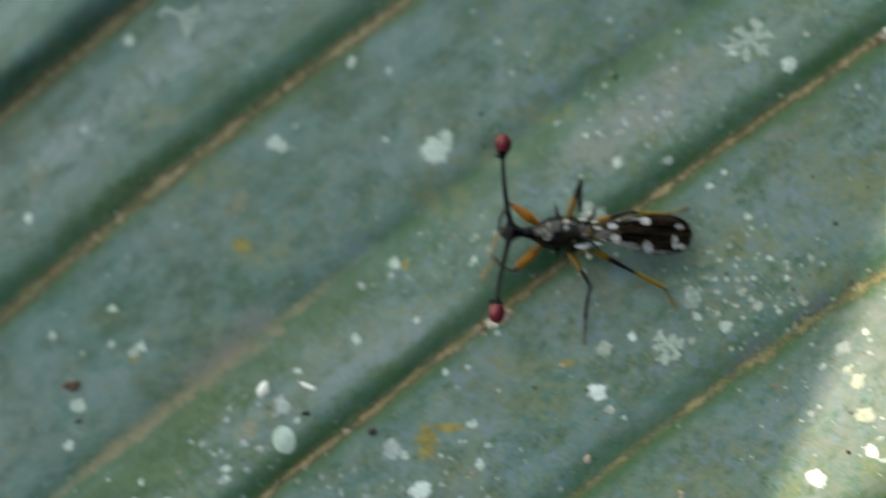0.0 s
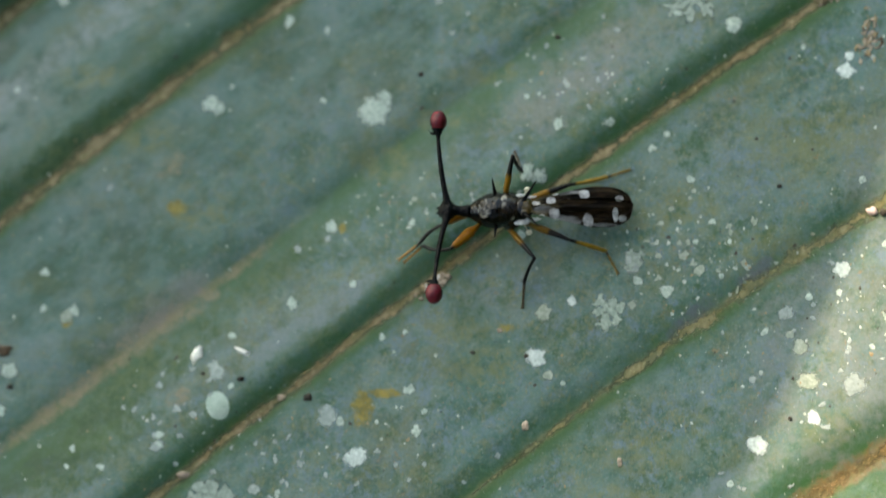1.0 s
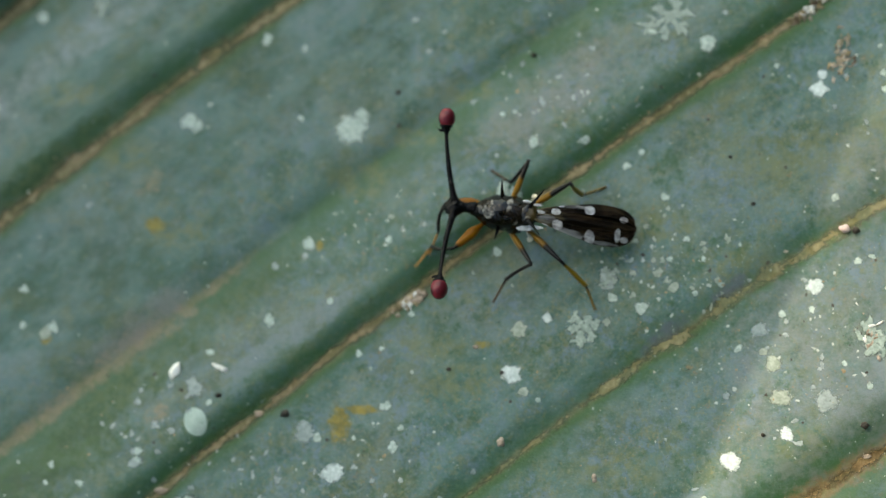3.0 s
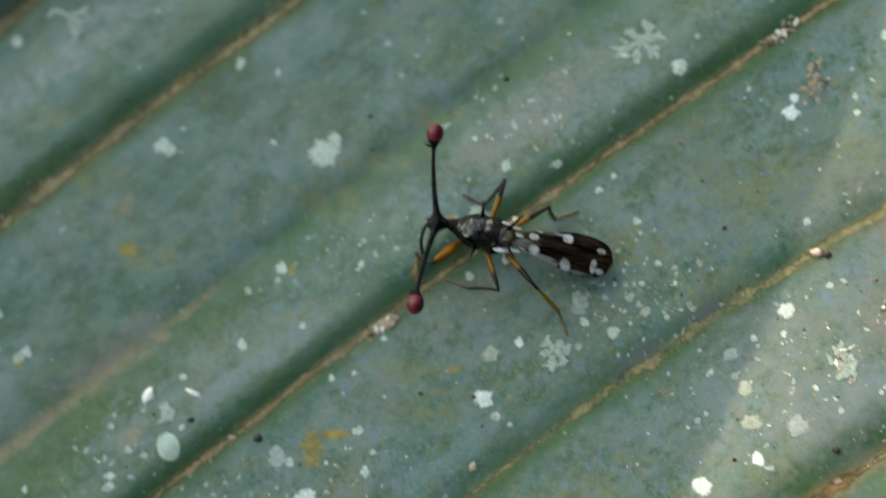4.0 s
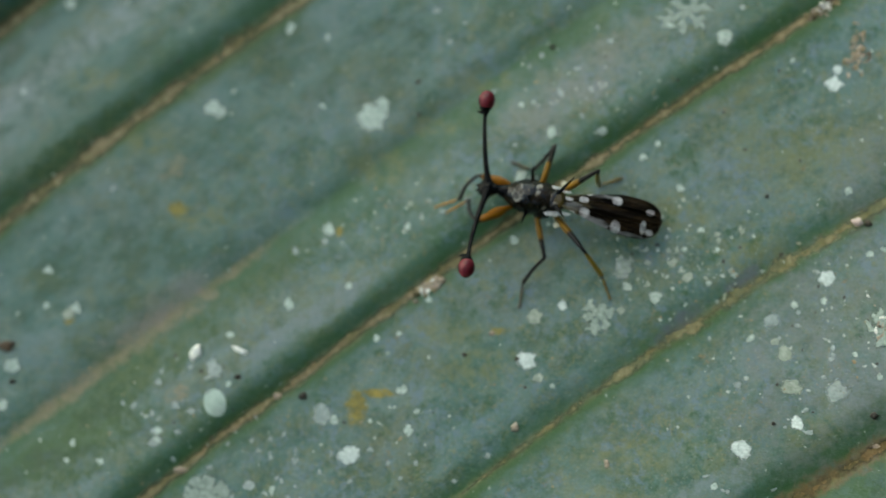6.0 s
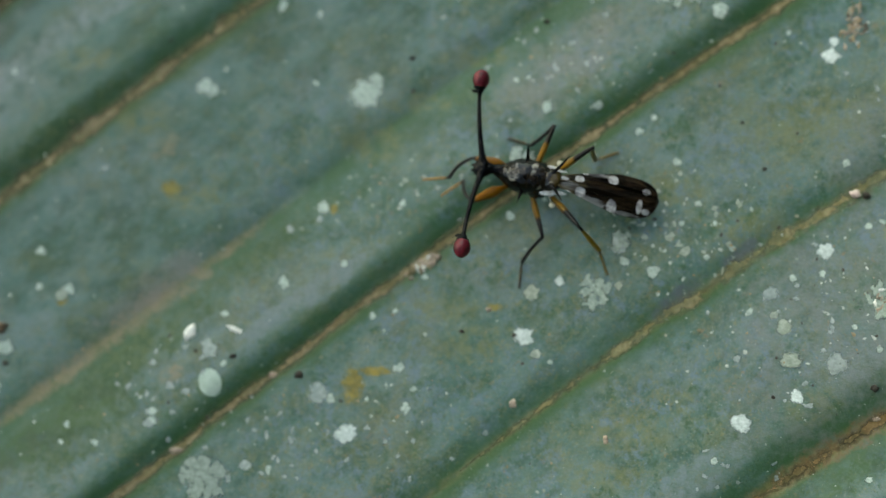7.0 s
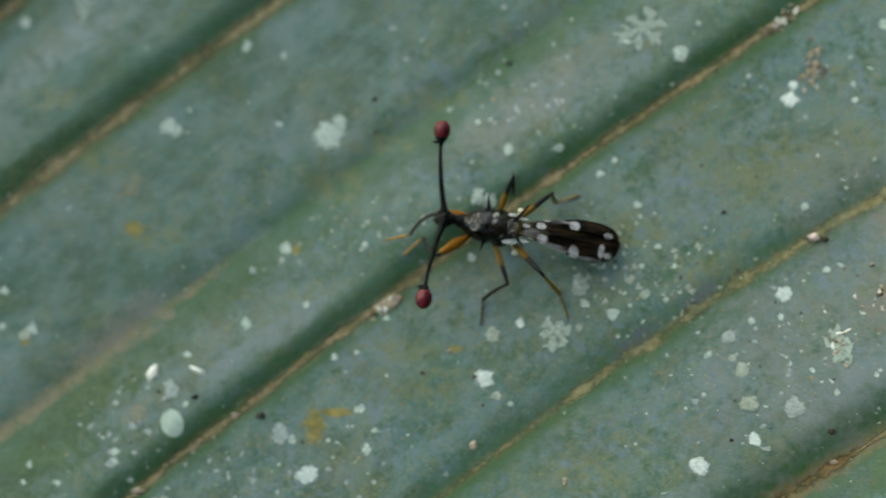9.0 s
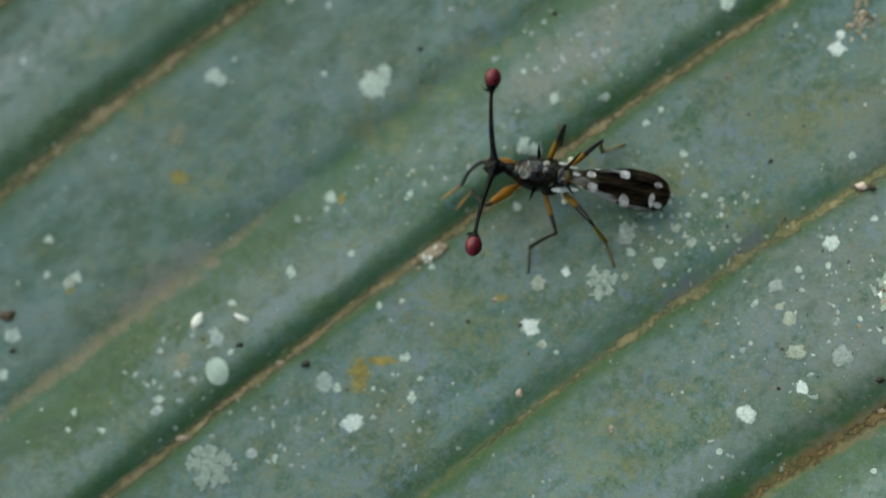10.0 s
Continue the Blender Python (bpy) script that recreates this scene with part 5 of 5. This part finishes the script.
# seconds, toe x, y and lift above the blade in mm, bearing from toe to ankle in degrees, rise of the ankle
STEPS = {
    "Lm": ((0, 2.88, -2.22, 0, 85, 0.25), (2.7, 2.85, -2.16, 0, 85, 0.25), (3.2, 2.6, -0.9, 0.5, 40, 0.3), (3.8, 2.2, 0.3, 0.35, -20, 0.3),
           (4.5, 1.6, 0.29, 0.25, -30, 0.3), (4.8, 2.0, -0.5, 0.4, 20, 0.3), (5.2, 2.66, -1.36, 0.1, 60, 0.25), (5.7, 3.0, -2.0, 0, 80, 0.25),
           (6.8, 3.22, -2.2, 0, 85, 0.25), (7.2, 3.1, -2.2, 0, 80, 0.25), (7.4, 2.1, -1.8, 0.2, 55, 0.25), (7.6, 2.02, -1.71, 0.1, 51, 0.25),
           (7.9, 3.18, -2.05, 0.0, 85, 0.25), (10, 3.24, -2.02, 0, 85, 0.25)),
    "Lh": ((0, 6.35, -1.05, 0, 120, 0.3), (2.1, 6.26, -1.0, 0, 115, 0.3), (2.4, 6.37, -1.70, 0, 110, 0.3), (10, 6.38, -1.80, 0, 108, 0.3)),
    "Rm": ((0, 2.63, 3.52, 0, -75, 0.3), (1.2, 2.63, 3.58, 0, -70, 0.3), (1.6, 2.66, 3.55, 0, -45, 0.25), (4.0, 2.64, 3.50, 0, -32, 0.25),
           (7.6, 2.82, 3.34, 0, -20, 0.25), (7.85, 3.8, 3.8, 0.35, -60, 0.3), (8.1, 4.38, 3.75, 0, -85, 0.3), (10, 4.42, 3.55, 0, -85, 0.3)),
    "Rh": ((0, 6.84, 2.84, 0, 200, 0.25), (10, 6.85, 2.82, 0, 202, 0.25)),
}
# front legs, in the fly's space: seconds, toe x, y, z, ankle x, y, z in mm
REACH = {
    "Lf": ((0, 2.9, 1.5, 0.3, 2.35, 0.7, 0.6), (0.5, 2.9, 1.4, 0.3, 2.35, 0.6, 0.6), (1.0, 3.5, 1.5, 0.35, 2.75, 1.0, 0.75), (1.5, 3.4, 1.8, 0.25, 2.6, 1.6, 0.7),
           (2.0, 3.66, 1.96, 0.2, 2.75, 1.75, 0.55), (2.5, 3.59, 2.05, 0.2, 2.7, 1.7, 0.5), (3.3, 2.6, 2.1, 0.3, 2.3, 1.1, 0.6), (4.0, 2.0, 2.1, 0.3, 2.2, 1.1, 0.6),
           (4.5, 2.85, 1.6, 0.3, 2.3, 0.75, 0.6), (5.2, 3.1, 0.9, 0.5, 2.35, 0.35, 0.6), (6.0, 3.0, 0.9, 0.4, 2.3, 0.35, 0.6), (7.0, 2.9, 0.9, 0.4, 2.3, 0.35, 0.55), (7.5, 2.3, -0.1, 0.1, 2.2, 0.30, 0.55),
           (8.0, 2.4, 0.1, 0.1, 2.25, 0.35, 0.55), (8.5, 3.4, 0.8, 0.5, 2.5, 0.45, 0.65), (9.0, 3.0, 1.3, 0.4, 2.35, 0.6, 0.6), (9.5, 2.7, 1.5, 0.3, 2.3, 0.7, 0.6), (10, 2.8, 1.4, 0.3, 2.3, 0.7, 0.6)),
    "Rf": ((0, 2.6, 0.5, 0.3, 2.2, -0.3, 0.6), (0.5, 2.6, 0.6, 0.3, 2.25, -0.2, 0.6), (1.0, 3.8, 1.5, 0.5, 2.9, 0.95, 0.8), (1.5, 3.57, 1.6, 0.5, 2.8, 1.0, 0.8),
           (2.0, 2.9, 1.6, 0.4, 2.6, 0.7, 0.8), (2.5, 2.9, 1.5, 0.4, 2.5, 0.7, 0.8), (3.3, 2.3, 1.6, 0.3, 2.1, 0.8, 0.7), (4.0, 2.2, 1.9, 0.3, 2.0, 1.0, 0.65),
           (4.5, 3.3, 1.7, 0.4, 2.65, 1.0, 0.8), (5.2, 3.6, 0.9, 0.6, 2.7, 0.5, 0.85), (6.0, 3.4, 0.8, 0.6, 2.6, 0.4, 0.8), (7.0, 3.75, 0.60, 0.7, 2.8, 0.40, 0.85), (7.3, 3.1, 0.3, 0.6, 2.4, 0.0, 0.7),
           (7.5, 1.7, 0.2, 0.12, 1.15, -0.35, 0.5), (8.0, 1.7, 0.2, 0.12, 1.15, -0.35, 0.5), (8.5, 3.62, 0.55, 0.6, 2.7, 0.30, 0.8), (9.0, 3.7, 0.9, 0.6, 2.8, 0.6, 0.85), (9.5, 3.26, 1.1, 0.5, 2.7, 0.7, 0.8), (10, 3.3, 1.1, 0.5, 2.7, 0.6, 0.8)),
}


def sample(table, t):
    """The row of a table at t seconds, straight between its rows."""
    cols = list(zip(*table))
    return [float(np.interp(t, cols[0], c)) for c in cols[1:]]


def bone(start, end, up):
    """A pose at start with its x axis towards end and z near up; mm in, metres out."""
    x = (end - start).normalized()
    y = up.cross(x).normalized()
    z = x.cross(y)
    m = Matrix((x, y, z)).transposed().to_4x4()
    m.translation = start * MM
    return m


def knee(hip, ankle, a, b, pole):
    """The middle joint of a two-part limb, on the pole's side."""
    d = ankle - hip
    n = min(d.length, (a + b) * 0.995)
    u = d.normalized()
    s = (a * a - b * b + n * n) / (2 * n)
    h = math.sqrt(max(a * a - s * s, 1e-4))
    side = (pole - u * pole.dot(u)).normalized()
    return hip + u * s + side * h, hip + u * n


def motions():
    times = [0.1 * i for i in range(101)]
    body_rows, head_rows = [], []
    rows = {k: ([], [], []) for k in legs}
    for t in times:
        x, y, turn, nod = sample(FLY, t)
        base = pose((x - 0.02) * MM, (y + 0.05) * MM, -0.10 * MM, 0, 0, turn)
        body_rows.append((t, base))
        stretch = Vector((float(np.interp(t, (0.0, 2.7, 3.8, 10.0), (0.15, 0.15, 0.0, 0.0))), 0, 0))
        head_rows.append((t, Matrix.Translation((NECK + stretch) * MM) @ pose(0, 0, 0, 0, 0, nod)))
        inv = base.inverted()
        for key, (kind, s, femur, tibia, tarsus) in legs.items():
            hx, hy, hz = HIP[kind]
            hip = Vector((hx, hy * s, hz))
            if kind == "fore":
                v = sample(REACH[key], t)
                toe, ankle = Vector(v[:3]), Vector(v[3:])
                pole = Vector((0.7, s * max(0.0, 1.0 - 0.9 * max(0.0, -s * ankle.y)), 0.4))
            else:
                tx, ty, lift, bearing, rise = sample(STEPS[key], t)
                ground_toe = on_leaf(tx, ty, 0.04 + lift)
                reach = math.sqrt(TARSUS[kind] ** 2 - rise ** 2)
                ank = ground_toe + Vector((reach * math.cos(radians(bearing)), reach * math.sin(radians(bearing)), rise))
                toe, ankle = inv @ (ground_toe * MM) / MM, inv @ (ank * MM) / MM
                pole = Vector((-0.8 if s > 0 else -0.35, 1.0 * s, 0.40)) if kind == "mid" else Vector((-0.5, 0.5 * s, 1.0))
            mid, ankle = knee(hip, ankle, FEMUR[kind], TIBIA[kind], pole)
            toe = ankle + (toe - ankle).normalized() * TARSUS[kind]
            up = Vector((0, 0, 1)) if abs((mid - hip).normalized().z) < 0.9 else Vector((1, 0, 0))
            mf = bone(hip, mid, up)
            fi = mf.inverted()
            rows[key][0].append((t, mf))
            rows[key][1].append((t, fi @ bone(mid, ankle, (mid - hip).normalized())))
            rows[key][2].append((t, fi @ bone(ankle, toe, Vector((0, 0, 1)))))
    walk(fly, body_rows)
    walk(head, head_rows)
    for key, (kind, s, femur, tibia, tarsus) in legs.items():
        for ob, r in zip((femur, tibia, tarsus), rows[key]):
            walk(ob, r)
    # the unseen leaves overhead, added to block the sun: their swaying lets its patch come and go
    walk(shade_leaf, [(t, pose((SUN_DIR.x / SUN_DIR.z * 72 - 21.0 + dx) * MM, (SUN_DIR.y / SUN_DIR.z * 72 + 12) * MM, 72 * MM, 0, 0, 66))
                      for t, dx in ((0.0, 1.0), (0.3, 0.3), (0.45, 0.1), (0.6, 0.2), (0.9, 2.2), (1.2, 2.4), (1.5, 1.7), (1.8, 1.3), (2.1, 0.3), (2.4, 0.8), (2.7, 1.1), (3.8, 1.4), (5.0, 2.4), (7.0, 3.6), (10.0, 3.6))])
    walk(far_leaf, [(t, pose(SUN_DIR.x / SUN_DIR.z * 1.4 + 0.078 - dx * MM, SUN_DIR.y / SUN_DIR.z * 1.4, 1.4, 0, 0, 90))
                    for t, dx in ((0.0, -6), (0.4, -11), (1.0, -1), (1.5, -4), (2.1, -3), (2.4, 1), (2.7, 8.5), (3.3, 7.5), (3.8, 7), (4.2, 9), (4.6, 11.5), (4.9, 17), (5.2, 24), (7.0, 30), (10.0, 30))])


motions()
